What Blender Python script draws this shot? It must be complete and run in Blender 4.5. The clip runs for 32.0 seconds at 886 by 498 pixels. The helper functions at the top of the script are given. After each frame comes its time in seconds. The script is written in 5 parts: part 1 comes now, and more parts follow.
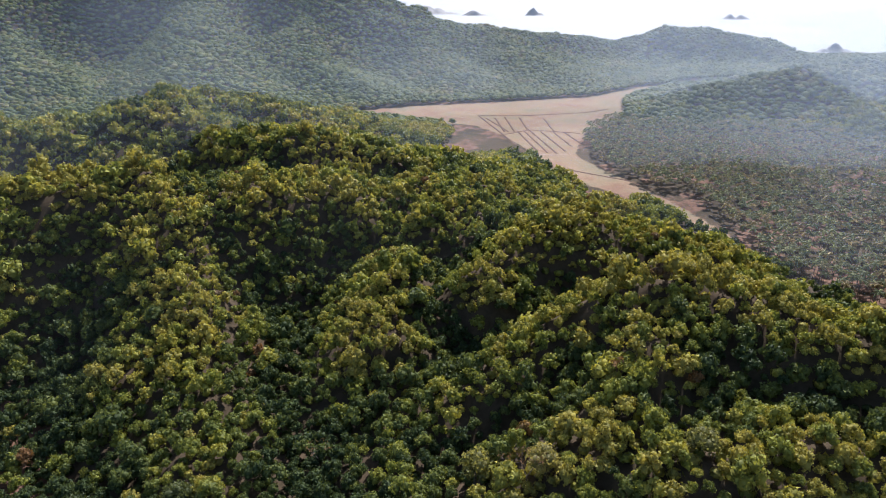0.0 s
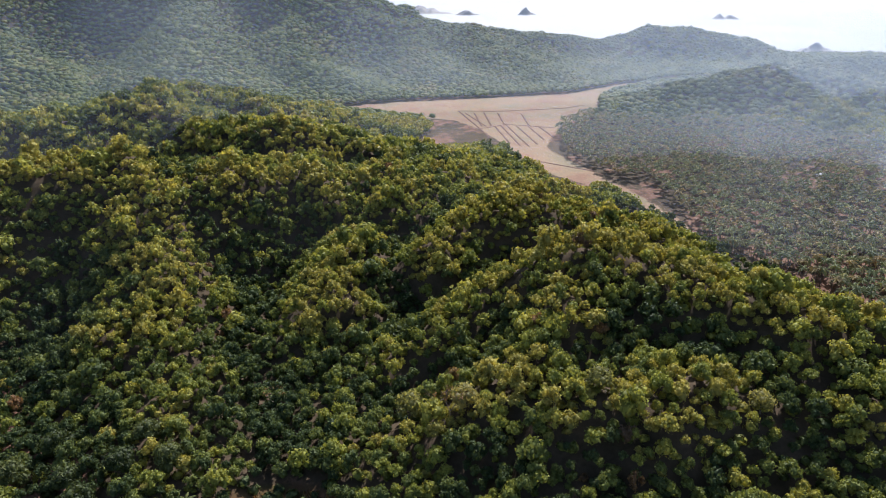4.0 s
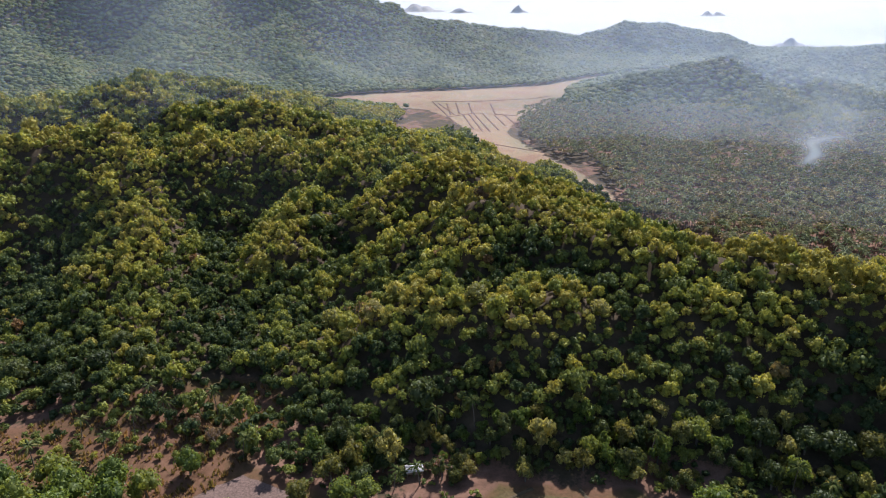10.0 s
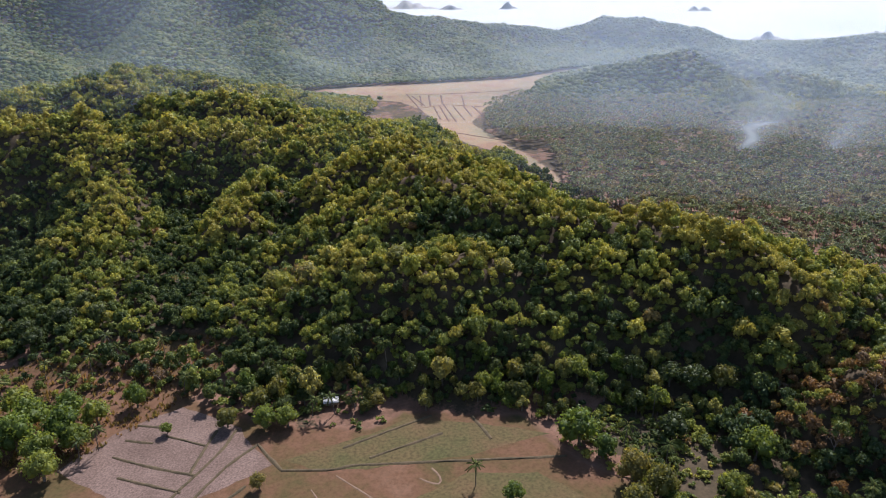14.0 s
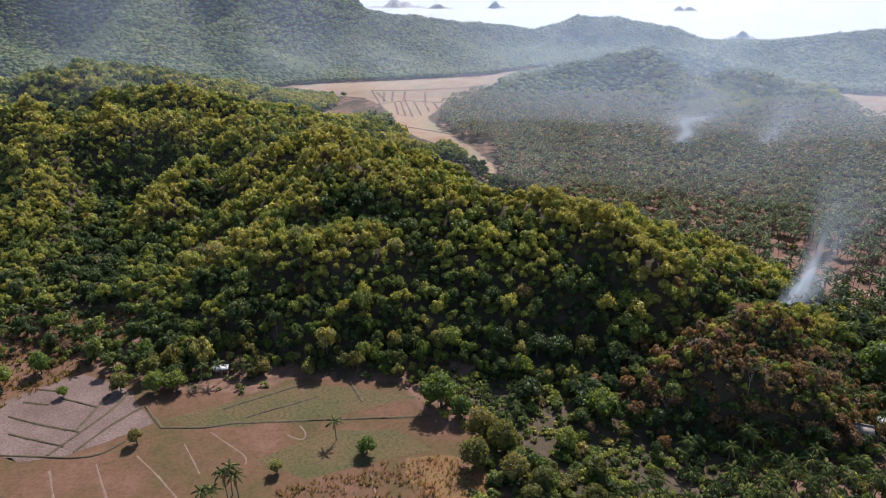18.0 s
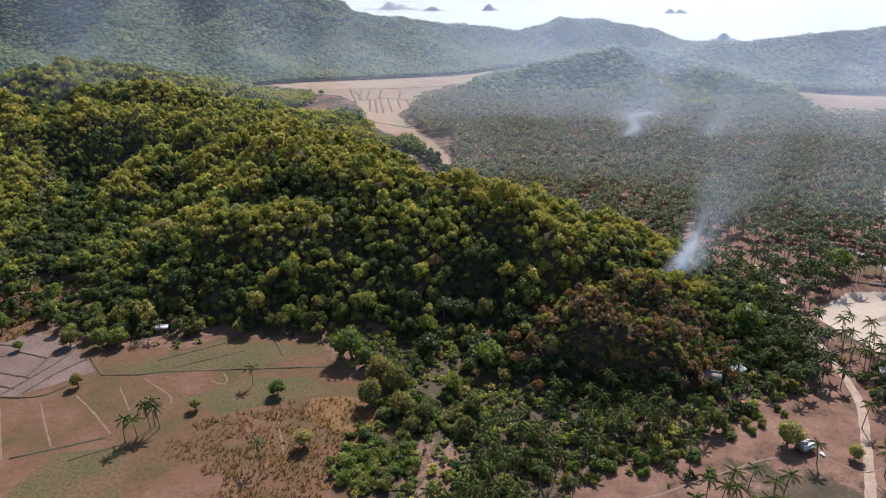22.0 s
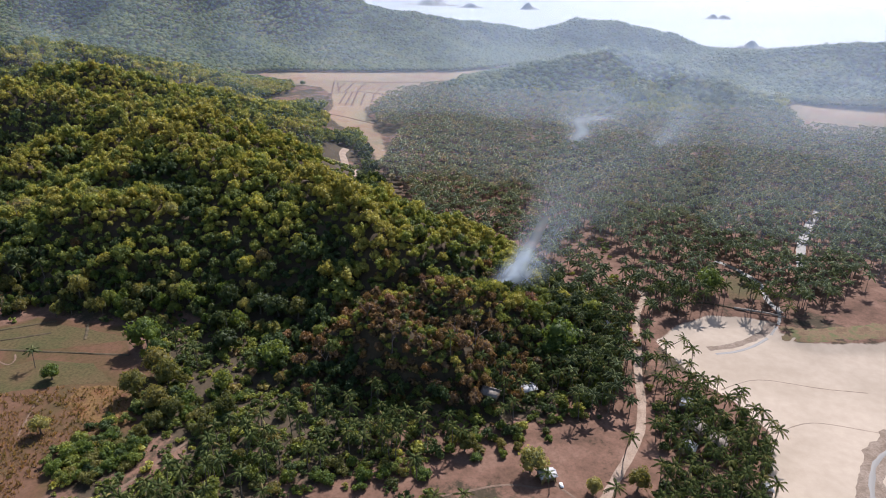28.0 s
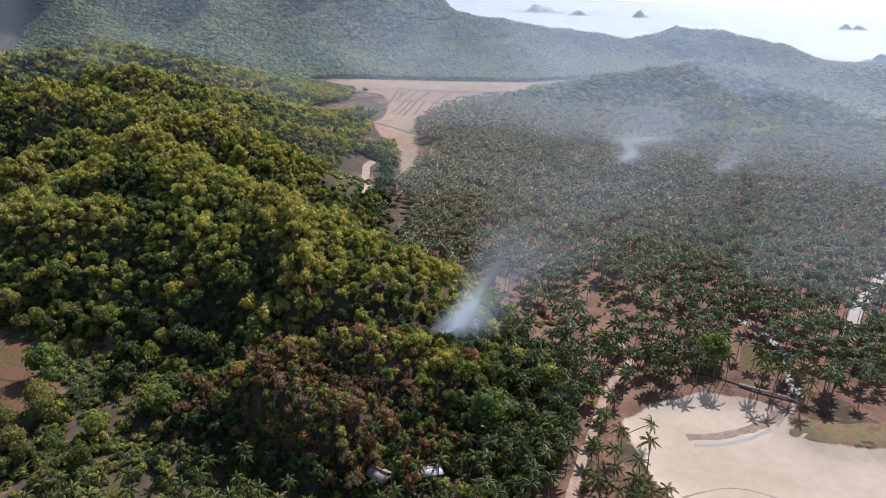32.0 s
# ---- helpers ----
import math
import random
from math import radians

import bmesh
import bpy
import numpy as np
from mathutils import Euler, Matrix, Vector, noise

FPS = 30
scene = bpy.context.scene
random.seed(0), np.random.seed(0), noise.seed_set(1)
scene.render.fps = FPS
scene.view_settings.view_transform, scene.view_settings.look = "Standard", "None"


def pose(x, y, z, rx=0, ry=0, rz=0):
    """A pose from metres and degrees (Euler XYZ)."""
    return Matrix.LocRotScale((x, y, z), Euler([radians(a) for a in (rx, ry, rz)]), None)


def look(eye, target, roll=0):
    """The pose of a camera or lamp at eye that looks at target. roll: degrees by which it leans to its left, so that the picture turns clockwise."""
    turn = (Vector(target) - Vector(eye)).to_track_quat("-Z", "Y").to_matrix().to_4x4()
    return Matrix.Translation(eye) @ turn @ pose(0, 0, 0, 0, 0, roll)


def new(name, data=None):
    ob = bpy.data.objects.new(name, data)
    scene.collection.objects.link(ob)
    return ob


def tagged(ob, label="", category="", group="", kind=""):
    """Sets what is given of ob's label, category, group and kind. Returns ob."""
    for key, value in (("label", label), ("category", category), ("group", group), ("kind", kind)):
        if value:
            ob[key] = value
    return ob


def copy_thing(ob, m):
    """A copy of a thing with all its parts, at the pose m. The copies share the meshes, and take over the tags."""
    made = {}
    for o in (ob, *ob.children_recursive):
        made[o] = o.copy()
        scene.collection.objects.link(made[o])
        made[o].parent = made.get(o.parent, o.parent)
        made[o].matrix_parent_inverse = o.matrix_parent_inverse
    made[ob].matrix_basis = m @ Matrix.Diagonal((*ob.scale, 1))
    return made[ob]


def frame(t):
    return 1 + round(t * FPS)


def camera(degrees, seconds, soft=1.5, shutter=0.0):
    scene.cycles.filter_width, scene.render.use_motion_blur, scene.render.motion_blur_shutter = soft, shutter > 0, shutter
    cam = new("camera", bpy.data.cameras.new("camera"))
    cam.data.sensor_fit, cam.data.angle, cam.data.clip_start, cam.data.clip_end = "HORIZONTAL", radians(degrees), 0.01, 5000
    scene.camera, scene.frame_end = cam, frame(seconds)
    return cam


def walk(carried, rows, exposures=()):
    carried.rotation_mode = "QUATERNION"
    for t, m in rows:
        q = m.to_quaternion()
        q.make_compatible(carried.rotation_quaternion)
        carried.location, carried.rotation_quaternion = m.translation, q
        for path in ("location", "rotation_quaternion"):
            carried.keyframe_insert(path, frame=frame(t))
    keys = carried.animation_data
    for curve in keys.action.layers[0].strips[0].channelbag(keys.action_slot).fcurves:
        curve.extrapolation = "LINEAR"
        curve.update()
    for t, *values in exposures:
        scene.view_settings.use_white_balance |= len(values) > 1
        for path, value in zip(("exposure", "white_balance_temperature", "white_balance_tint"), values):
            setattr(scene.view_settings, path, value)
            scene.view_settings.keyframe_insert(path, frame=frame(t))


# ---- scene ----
cam = camera(66.3, 32.0, soft=1.0)
METRES, EYE, TILT, LEAN, TURN = 400.0, 135.0, -22.0, 0.0, 0.0
ROWS = [
    (0.0, 0.0, 0.0, 0.0, -0.0, 0.0, 0.0),
    (0.5, 0.0092, -0.0032, -0.001, -0.14, -0.12, -0.16),
    (1.0, 0.0182, -0.007, -0.0025, -0.22, -0.03, -0.12),
    (1.5, 0.0244, -0.0132, -0.0049, -0.36, 0.02, -0.19),
    (2.0, 0.029, -0.0218, -0.0082, -0.4, 0.12, -0.19),
    (2.5, 0.0321, -0.0327, -0.0123, -0.38, 0.14, -0.09),
    (3.0, 0.0353, -0.0446, -0.0169, -0.23, 0.1, 0.03),
    (3.5, 0.0389, -0.0541, -0.0204, -0.15, 0.08, 0.09),
    (5.5, 0.0701, -0.0797, -0.031, -0.22, -0.35, -0.53),
    (6.0, 0.0821, -0.0834, -0.0329, -0.27, -0.27, -0.49),
    (6.5, 0.0912, -0.0901, -0.0359, -0.4, -0.12, -0.52),
    (7.0, 0.0976, -0.1001, -0.0399, -0.44, 0.01, -0.46),
    (7.5, 0.1019, -0.1118, -0.0445, -0.41, 0.11, -0.38),
    (8.0, 0.1051, -0.1259, -0.0501, -0.27, 0.16, -0.21),
    (8.5, 0.1075, -0.1407, -0.0559, -0.08, 0.19, 0.02),
    (9.0, 0.1099, -0.1566, -0.0617, 0.12, 0.14, 0.22),
    (9.5, 0.1139, -0.1706, -0.0669, 0.16, 0.03, 0.15),
    (10.0, 0.1216, -0.1829, -0.0717, 0.08, -0.11, 0.1),
    (10.5, 0.132, -0.1925, -0.0755, -0.0, -0.24, -0.04),
    (11.0, 0.1432, -0.1998, -0.0786, -0.07, -0.35, -0.08),
    (11.5, 0.1551, -0.207, -0.0816, 0.03, -0.41, 0.3),
    (12.0, 0.1654, -0.2148, -0.085, 0.13, -0.38, 0.63),
    (12.5, 0.1743, -0.2245, -0.089, -0.02, -0.28, 0.63),
    (13.0, 0.1805, -0.2351, -0.0932, -0.06, -0.2, 0.65),
    (13.5, 0.1861, -0.2473, -0.0978, 0.08, -0.2, 0.81),
    (14.0, 0.1939, -0.2581, -0.1018, 0.05, -0.33, 0.49),
    (14.5, 0.2038, -0.2657, -0.1044, 0.01, -0.49, 0.17),
    (16.5, 0.2537, -0.2838, -0.1132, 0.18, -0.42, 0.49),
    (17.0, 0.2672, -0.2896, -0.1158, 0.09, -0.45, 0.32),
    (17.5, 0.2822, -0.2948, -0.1183, -0.02, -0.51, 0.21),
    (18.0, 0.296, -0.3006, -0.1208, -0.09, -0.38, 0.3),
    (18.5, 0.3069, -0.3089, -0.1244, -0.2, -0.19, 0.28),
    (19.0, 0.3147, -0.3188, -0.1283, -0.13, -0.08, 0.38),
    (19.5, 0.3222, -0.3299, -0.1328, 0.1, -0.06, 0.63),
    (20.0, 0.3305, -0.3399, -0.1367, 0.07, -0.1, 0.41),
    (20.5, 0.3413, -0.3492, -0.1405, 0.1, -0.15, 0.29),
    (21.0, 0.3553, -0.3566, -0.1435, 0.03, -0.21, 0.07),
    (21.5, 0.3685, -0.3637, -0.1465, 0.08, -0.14, 0.22),
    (22.0, 0.3813, -0.3726, -0.1505, 0.16, -0.16, 0.18),
    (22.5, 0.395, -0.38, -0.1537, 0.17, -0.27, -0.1),
    (23.0, 0.4118, -0.3855, -0.1562, 0.19, -0.44, -0.32),
    (23.5, 0.4311, -0.389, -0.1578, 0.18, -0.57, -0.58),
    (24.0, 0.451, -0.3898, -0.1584, 0.18, -0.65, -0.84),
    (24.5, 0.4725, -0.3889, -0.1579, 0.19, -0.69, -1.1),
    (25.0, 0.4922, -0.386, -0.157, 0.22, -0.68, -1.33),
    (25.5, 0.5129, -0.3812, -0.1549, 0.25, -0.66, -1.47),
    (27.5, 0.5846, -0.3543, -0.1458, 3.2, -0.5, -2.84),
    (28.0, 0.6018, -0.3444, -0.1419, 4.15, -0.5, -3.24),
    (28.5, 0.6182, -0.3335, -0.1374, 5.44, -0.6, -3.8),
    (29.0, 0.6357, -0.3208, -0.1327, 6.42, -0.56, -4.22),
    (29.5, 0.6525, -0.308, -0.1275, 8.28, -0.65, -4.94),
    (30.0, 0.6698, -0.2936, -0.1223, 9.12, -0.62, -5.26),
    (30.5, 0.6868, -0.2789, -0.1165, 10.47, -0.71, -5.77),
    (31.0, 0.7033, -0.2642, -0.1111, 11.48, -0.75, -6.11),
    (31.5, 0.7195, -0.248, -0.1051, 12.22, -0.75, -6.38),
    (32.0, 0.7345, -0.2323, -0.0992, 13.23, -0.76, -6.74),
]
walk(cam, [(t, pose(0, 0, EYE, TILT, LEAN, TURN) @ pose(METRES * x, METRES * y, METRES * z, 90 + pitch, roll, yaw)) for t, x, y, z, yaw, pitch, roll in ROWS],
     exposures=[(0.0, 0.54, 6000, 18), (20.0, 0.54, 5950, 18), (32.0, 0.44, 5930, 18)])

# ---- daylight ----
SUN_AZ, SUN_EL = 18.0, 44.0
SUN_WAY = Vector((math.sin(radians(SUN_AZ)) * math.cos(radians(SUN_EL)), math.cos(radians(SUN_AZ)) * math.cos(radians(SUN_EL)), math.sin(radians(SUN_EL))))
world = bpy.data.worlds.new("hazy_sky")
scene.world = world
world.use_nodes = True
wn = world.node_tree
sky = wn.nodes.new("ShaderNodeTexSky")
sky.sky_type, sky.sun_disc = "NISHITA", False
sky.sun_elevation, sky.sun_rotation = radians(SUN_EL), radians(SUN_AZ)
sky.altitude, sky.air_density, sky.dust_density, sky.ozone_density = 100, 1.3, 1.6, 1.5
wn.links.new(sky.outputs[0], wn.nodes["Background"].inputs[0])
wn.nodes["Background"].inputs[1].default_value = 0.085
sun = new("sun", bpy.data.lights.new("sun", "SUN"))
sun.data.energy, sun.data.angle, sun.data.color = 5.0, radians(0.6), (1.0, 0.95, 0.88)
sun.matrix_world = look((0, 0, 300), Vector((0, 0, 300)) - SUN_WAY)

# ---- materials ----
def material(name):
    m = bpy.data.materials.new(name)
    m.use_nodes = True
    return m, m.node_tree.nodes, m.node_tree.links, m.node_tree.nodes["Principled BSDF"]


def noise_node(m, scale, detail=4.0, rough=0.6, space="Object"):
    n, l = m.node_tree.nodes, m.node_tree.links
    co = n.get("place") or n.new("ShaderNodeTexCoord")
    co.name = "place"
    tex = n.new("ShaderNodeTexNoise")
    tex.inputs["Scale"].default_value, tex.inputs["Detail"].default_value, tex.inputs["Roughness"].default_value = scale, detail, rough
    l.new(co.outputs[space], tex.inputs["Vector"])
    return tex.outputs["Fac"]


def ramp(m, fac, stops):
    n = m.node_tree.nodes.new("ShaderNodeValToRGB")
    e = n.color_ramp.elements
    while len(e) < len(stops):
        e.new(0.5)
    for el, (p, c) in zip(e, stops):
        el.position, el.color = p, (*c, 1)
    m.node_tree.links.new(fac, n.inputs[0])
    return n.outputs[0]


def mix(m, fac, a, b, how="MIX"):
    n = m.node_tree.nodes.new("ShaderNodeMix")
    n.data_type, n.blend_type = "RGBA", how
    for sock, v in ((n.inputs[0], fac), (n.inputs[6], a), (n.inputs[7], b)):
        if isinstance(v, bpy.types.NodeSocket):
            m.node_tree.links.new(v, sock)
        else:
            sock.default_value = v if isinstance(v, float) else (*v, 1)
    return n.outputs[2]


def maths(m, op, a, b=0.0, clamp=False):
    n = m.node_tree.nodes.new("ShaderNodeMath")
    n.operation, n.use_clamp = op, clamp
    for sock, v in zip(n.inputs, (a, b)):
        if isinstance(v, bpy.types.NodeSocket):
            m.node_tree.links.new(v, sock)
        else:
            sock.default_value = v
    return n.outputs[0]


def attribute(m, name):
    n = m.node_tree.nodes.new("ShaderNodeAttribute")
    n.attribute_name = name
    return n.outputs["Fac"]


def bump(m, bsdf, fac, strength, dist):
    n = m.node_tree.nodes.new("ShaderNodeBump")
    n.inputs["Strength"].default_value, n.inputs["Distance"].default_value = strength, dist
    m.node_tree.links.new(fac, n.inputs["Height"])
    m.node_tree.links.new(n.outputs[0], bsdf.inputs["Normal"])


def surface(name, stops, scale, rough=0.9, fine=None, fine_amount=0.3, bump_by=0.3, bump_dist=0.1, spec=0.2, space="Object"):
    """A matt surface: a coarse noise through a colour ramp, a finer one over it, and a bump."""
    m, n, l, b = material(name)
    col = ramp(m, noise_node(m, scale, space=space), stops)
    fine_fac = noise_node(m, fine or scale * 8, 3.0, space=space)
    dark = ramp(m, fine_fac, [(0.3, (1 - fine_amount,) * 3), (0.7, (1 + fine_amount * 0.4,) * 3)])
    l.new(mix(m, 1.0, col, dark, "MULTIPLY"), b.inputs["Base Color"])
    b.inputs["Roughness"].default_value = rough
    b.inputs["Specular IOR Level"].default_value = spec
    bump(m, b, fine_fac, bump_by, bump_dist)
    return m


def foliage(name, stops, by="tint", sheen=0.0, through_leaf=0.45, spec=0.25, uneven=1.0):
    """Leaves: colour by a tint, from the plant's own attribute or its random number; light passes through them."""
    m, n, l, b = material(name)
    if by == "tint":
        fac = attribute(m, "tint")
    else:
        fac = n.new("ShaderNodeObjectInfo").outputs["Random"]
    col = ramp(m, fac, stops)
    isle = n.new("ShaderNodeNewGeometry").outputs["Random Per Island"]
    col = mix(m, 1.0, col, ramp(m, isle, [(0.0, (1 - 0.38 * uneven, 1 - 0.34 * uneven, 1 - 0.32 * uneven)), (0.55, (0.97, 0.98, 0.95)), (1.0, (1 + 0.45 * uneven, 1 + 0.38 * uneven, 1 + 0.1 * uneven))]), "MULTIPLY")
    l.new(col, b.inputs["Base Color"])
    b.inputs["Roughness"].default_value = 0.55
    b.inputs["Specular IOR Level"].default_value = spec
    b.inputs["Sheen Weight"].default_value = sheen
    b.inputs["Sheen Roughness"].default_value = 0.6
    tr = n.new("ShaderNodeBsdfTranslucent")
    l.new(mix(m, 1.0, col, (1.5, 1.35, 0.7), "MULTIPLY"), tr.inputs[0])
    add = n.new("ShaderNodeMixShader")
    add.inputs[0].default_value = through_leaf
    l.new(b.outputs[0], add.inputs[1]), l.new(tr.outputs[0], add.inputs[2])
    l.new(add.outputs[0], n["Material Output"].inputs[0])
    return m


# the 0.78 stop carries the sunlit yellow painted on crest trees
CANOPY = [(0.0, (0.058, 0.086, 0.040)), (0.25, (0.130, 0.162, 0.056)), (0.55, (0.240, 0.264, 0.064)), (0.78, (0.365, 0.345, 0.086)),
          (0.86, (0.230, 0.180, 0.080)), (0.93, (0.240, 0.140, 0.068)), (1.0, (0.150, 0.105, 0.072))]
leaf_mat = foliage("forest_leaves", CANOPY, through_leaf=0.3, spec=0.1)
far_leaf_mat = foliage("far_forest_leaves", [(0.0, (0.108, 0.142, 0.058)), (0.4, (0.158, 0.192, 0.070)), (0.8, (0.220, 0.230, 0.080)), (1.0, (0.250, 0.220, 0.095))], through_leaf=0.2, spec=0.05, uneven=0.35)
# the upper stops are pale and grey, for haze over far palms
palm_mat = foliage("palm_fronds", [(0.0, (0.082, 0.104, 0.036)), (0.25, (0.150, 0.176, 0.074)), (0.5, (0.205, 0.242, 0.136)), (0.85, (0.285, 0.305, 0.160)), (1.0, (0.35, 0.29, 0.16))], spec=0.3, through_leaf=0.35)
bark_mat = surface("bark", [(0.3, (0.11, 0.085, 0.065)), (0.7, (0.22, 0.19, 0.155))], 1.5)

# ---- the lie of the land ----
# Each ridge: (reach of its slope in metres, [(x, y, height above the plain), ...])
RIDGES = [
    (37, [(66, 174, 42), (86, 174, 48), (108, 160, 42), (132, 150, 42), (156, 138, 41), (178, 128, 39), (200, 116, 38), (218, 113, 31), (238, 106, 13), (262, 102, 5)]),
    (20, [(-16, 158, 10), (2, 167, 17), (18, 178, 26), (33, 187, 31), (51, 190, 38), (70, 180, 44)]),
    (25, [(12, 124, 8), (30, 138, 22), (46, 148, 29), (60, 156, 34)]),
    (25, [(30, 128, 14), (48, 128, 29), (72, 126, 32), (100, 126, 31), (130, 120, 27), (158, 114, 30), (186, 106, 28), (212, 98, 20)]),
    (14, [(40, 104, 15), (64, 100, 14), (100, 98, 16), (130, 96, 12), (156, 92, 15), (180, 90, 14)]),
    (15, [(180, 52, 6), (190, 57, 17), (200, 60, 24), (214, 64, 23), (228, 66, 26), (244, 78, 17), (262, 90, 3)]),
    (12, [(188, 50, 10), (202, 50, 22), (218, 49, 21), (234, 48, 18), (242, 54, 10)]),
    (46, [(-260, 215, 48), (-150, 268, 56), (-95, 275, 52), (-48, 290, 46), (0, 285, 39), (50, 262, 38), (95, 243, 33), (135, 226, 10), (160, 212, 3)]),
    (27, [(50, 255, 40), (20, 224, 37), (36, 212, 30)]),
    (30, [(-107, 240, 41), (-90, 215, 30), (-70, 170, 16), (-52, 128, 8), (-40, 108, 3)]),
    (28, [(-20, 230, 33), (-20, 200, 27), (-22, 150, 9), (9, 128, 10), (38, 104, 5)]),
    (50, [(-330, 330, 56), (-211, 390, 52), (-170, 440, 54), (-185, 467, 57), (-137, 502, 46), (-90, 550, 26), (-55, 590, 8)]),
    (44, [(-170, 420, 48), (-70, 365, 49), (0, 400, 28), (50, 465, 5)]),
    (34, [(-12, 310, 36), (30, 325, 34), (80, 335, 20), (112, 372, 3)]),
    (110, [(-900, 1050, 190), (-560, 1110, 170), (-350, 1130, 150), (-180, 1130, 118), (-113, 1130, 97), (-69, 1140, 80), (60, 1165, 45)]),
    (60, [(60, 1165, 44), (206, 1200, 36), (298, 1205, 24), (377, 1195, 49), (444, 1200, 46), (533, 1190, 30), (585, 1175, 4)]),
    (62, [(-150, 1130, 90), (-215, 941, 54), (-150, 850, 24), (-80, 790, 8)]),
    (75, [(-350, 1130, 130), (-330, 950, 88), (-300, 850, 68), (-262, 715, 36), (-230, 640, 12)]),
    (75, [(-560, 1110, 140), (-590, 900, 80), (-480, 770, 34), (-400, 700, 10)]),
    (60, [(60, 1160, 36), (110, 1020, 26), (150, 930, 10)]),
    (55, [(-50, 1130, 70), (-20, 1000, 34), (10, 880, 14)]),
    (58, [(225, 690, 8), (290, 715, 26), (371, 722, 43), (440, 690, 33), (515, 640, 8)]),
    (40, [(371, 700, 30), (385, 620, 14), (400, 570, 5)]),
    (60, [(600, 980, 20), (690, 900, 40), (770, 800, 62), (900, 740, 85), (1100, 700, 100)]),
    (50, [(690, 880, 30), (660, 760, 20), (640, 700, 6)]),
]
# Hollows between the ridges: (half width, share taken off, line)
HOLLOWS = [
    (11, 0.26, [(70, 214), (44, 210), (22, 203), (2, 190), (-14, 176), (-34, 162)]),
    (13, 0.14, [(100, 215), (70, 225), (44, 222)]),
]
SHORE = [(300, -60), (316, 0), (331, 32), (325, 49), (315, 62), (309, 78), (306, 87), (317, 101), (333, 112), (346, 113), (358, 110), (357, 101), (369, 93), (387, 96), (420, 104), (520, 130), (900, 150), (2000, 100), (2000, -3000), (250, -3000)]
NEAR_FIELD = [(-30, 96), (-8, 80), (24, 66), (56, 64), (64, 74), (104, 70), (112, 54), (118, 46), (129, 40), (131, 26), (137, 12), (128, -8), (120, -90), (-120, -90), (-60, 40)]
FAR_FIELD = [(-95, 705), (-20, 742), (60, 766), (172, 800), (262, 885), (330, 900), (400, 950), (330, 930), (250, 840), (205, 790), (176, 670), (133, 622), (114, 560), (104, 520), (122, 470), (130, 445), (146, 395), (158, 340), (154, 318), (150, 340), (134, 392), (100, 440), (76, 480), (75, 520), (52, 600), (30, 640), (-20, 655)]
EAST_FIELD = [(525, 500), (545, 600), (565, 640), (650, 620), (720, 560), (640, 520), (590, 495)]
BUSHLAND = [(140, -40), (126, 10), (128, 44), (112, 60), (118, 76), (165, 76), (184, 44), (236, 40), (262, 58), (285, 100), (296, 96), (284, 50), (262, 30), (232, 10), (205, -2), (190, -14), (186, -40)]
DRY_CLEARING = [(-125, 60), (-104, 92), (-73, 105), (-46, 114), (-28, 122), (-10, 118), (0, 104), (-8, 86), (-14, 72), (-30, 50), (-60, 40)]
PLAIN = 3.0


def segment_far(X, Y, a, b):
    """How far each place lies from the line a-b, and how far along it (0 to 1)."""
    dx, dy = b[0] - a[0], b[1] - a[1]
    s = np.clip(((X - a[0]) * dx + (Y - a[1]) * dy) / (dx * dx + dy * dy), 0, 1)
    return np.hypot(X - a[0] - s * dx, Y - a[1] - s * dy), s


def inside_by(X, Y, outline):
    """Signed distance from an outline in metres, positive inside."""
    far, odd = np.full(X.shape, 1e9), np.zeros(X.shape, bool)
    for a, b in zip(outline, outline[1:] + outline[:1]):
        far = np.minimum(far, segment_far(X, Y, a, b)[0])
        if a[1] != b[1]:
            odd ^= ((a[1] > Y) != (b[1] > Y)) & (X < (b[0] - a[0]) * (Y - a[1]) / (b[1] - a[1]) + a[0])
    return np.where(odd, far, -far)


def waves(X, Y, size, seed):
    """Smooth uneven numbers from -1 to 1."""
    rng = np.random.RandomState(seed)
    out = np.zeros(np.shape(X))
    for k in range(7):
        a, f, p = rng.rand() * 6.283, (0.6 + 0.9 * rng.rand()) * 6.283 / size, rng.rand() * 6.283
        b, q = rng.rand() * 6.283, rng.rand() * 6.283
        out = out + np.sin((X * np.cos(a) + Y * np.sin(a)) * f + p + 1.3 * np.sin((X * np.cos(b) + Y * np.sin(b)) * f * 0.7 + q))
    return out / 3.5


def hills(X, Y):
    """Height of the hills above the plain."""
    total = np.zeros(np.shape(X))
    wx, wy = X + 4 * waves(X, Y, 60, 3), Y + 4 * waves(X, Y, 60, 4)
    for reach, line in RIDGES:
        best = np.zeros(np.shape(X))
        for a, b in zip(line, line[1:]):
            far, s = segment_far(wx, wy, a, b)
            best = np.maximum(best, (a[2] + s * (b[2] - a[2])) * np.exp(-(far / reach) ** 2 * 0.9))
        total += best ** 5
    h = total ** 0.2
    for half, share, line in HOLLOWS:
        far = np.min([segment_far(wx, wy, a, b)[0] for a, b in zip(line, line[1:])], 0)
        h = h * (1 - share * np.exp(-(far / half) ** 2))
    h = h * (1 + 0.05 * waves(X, Y, 45, 5)) + 0.03 * h * waves(X, Y, 18, 6)
    return np.maximum(0, h - 1.6)


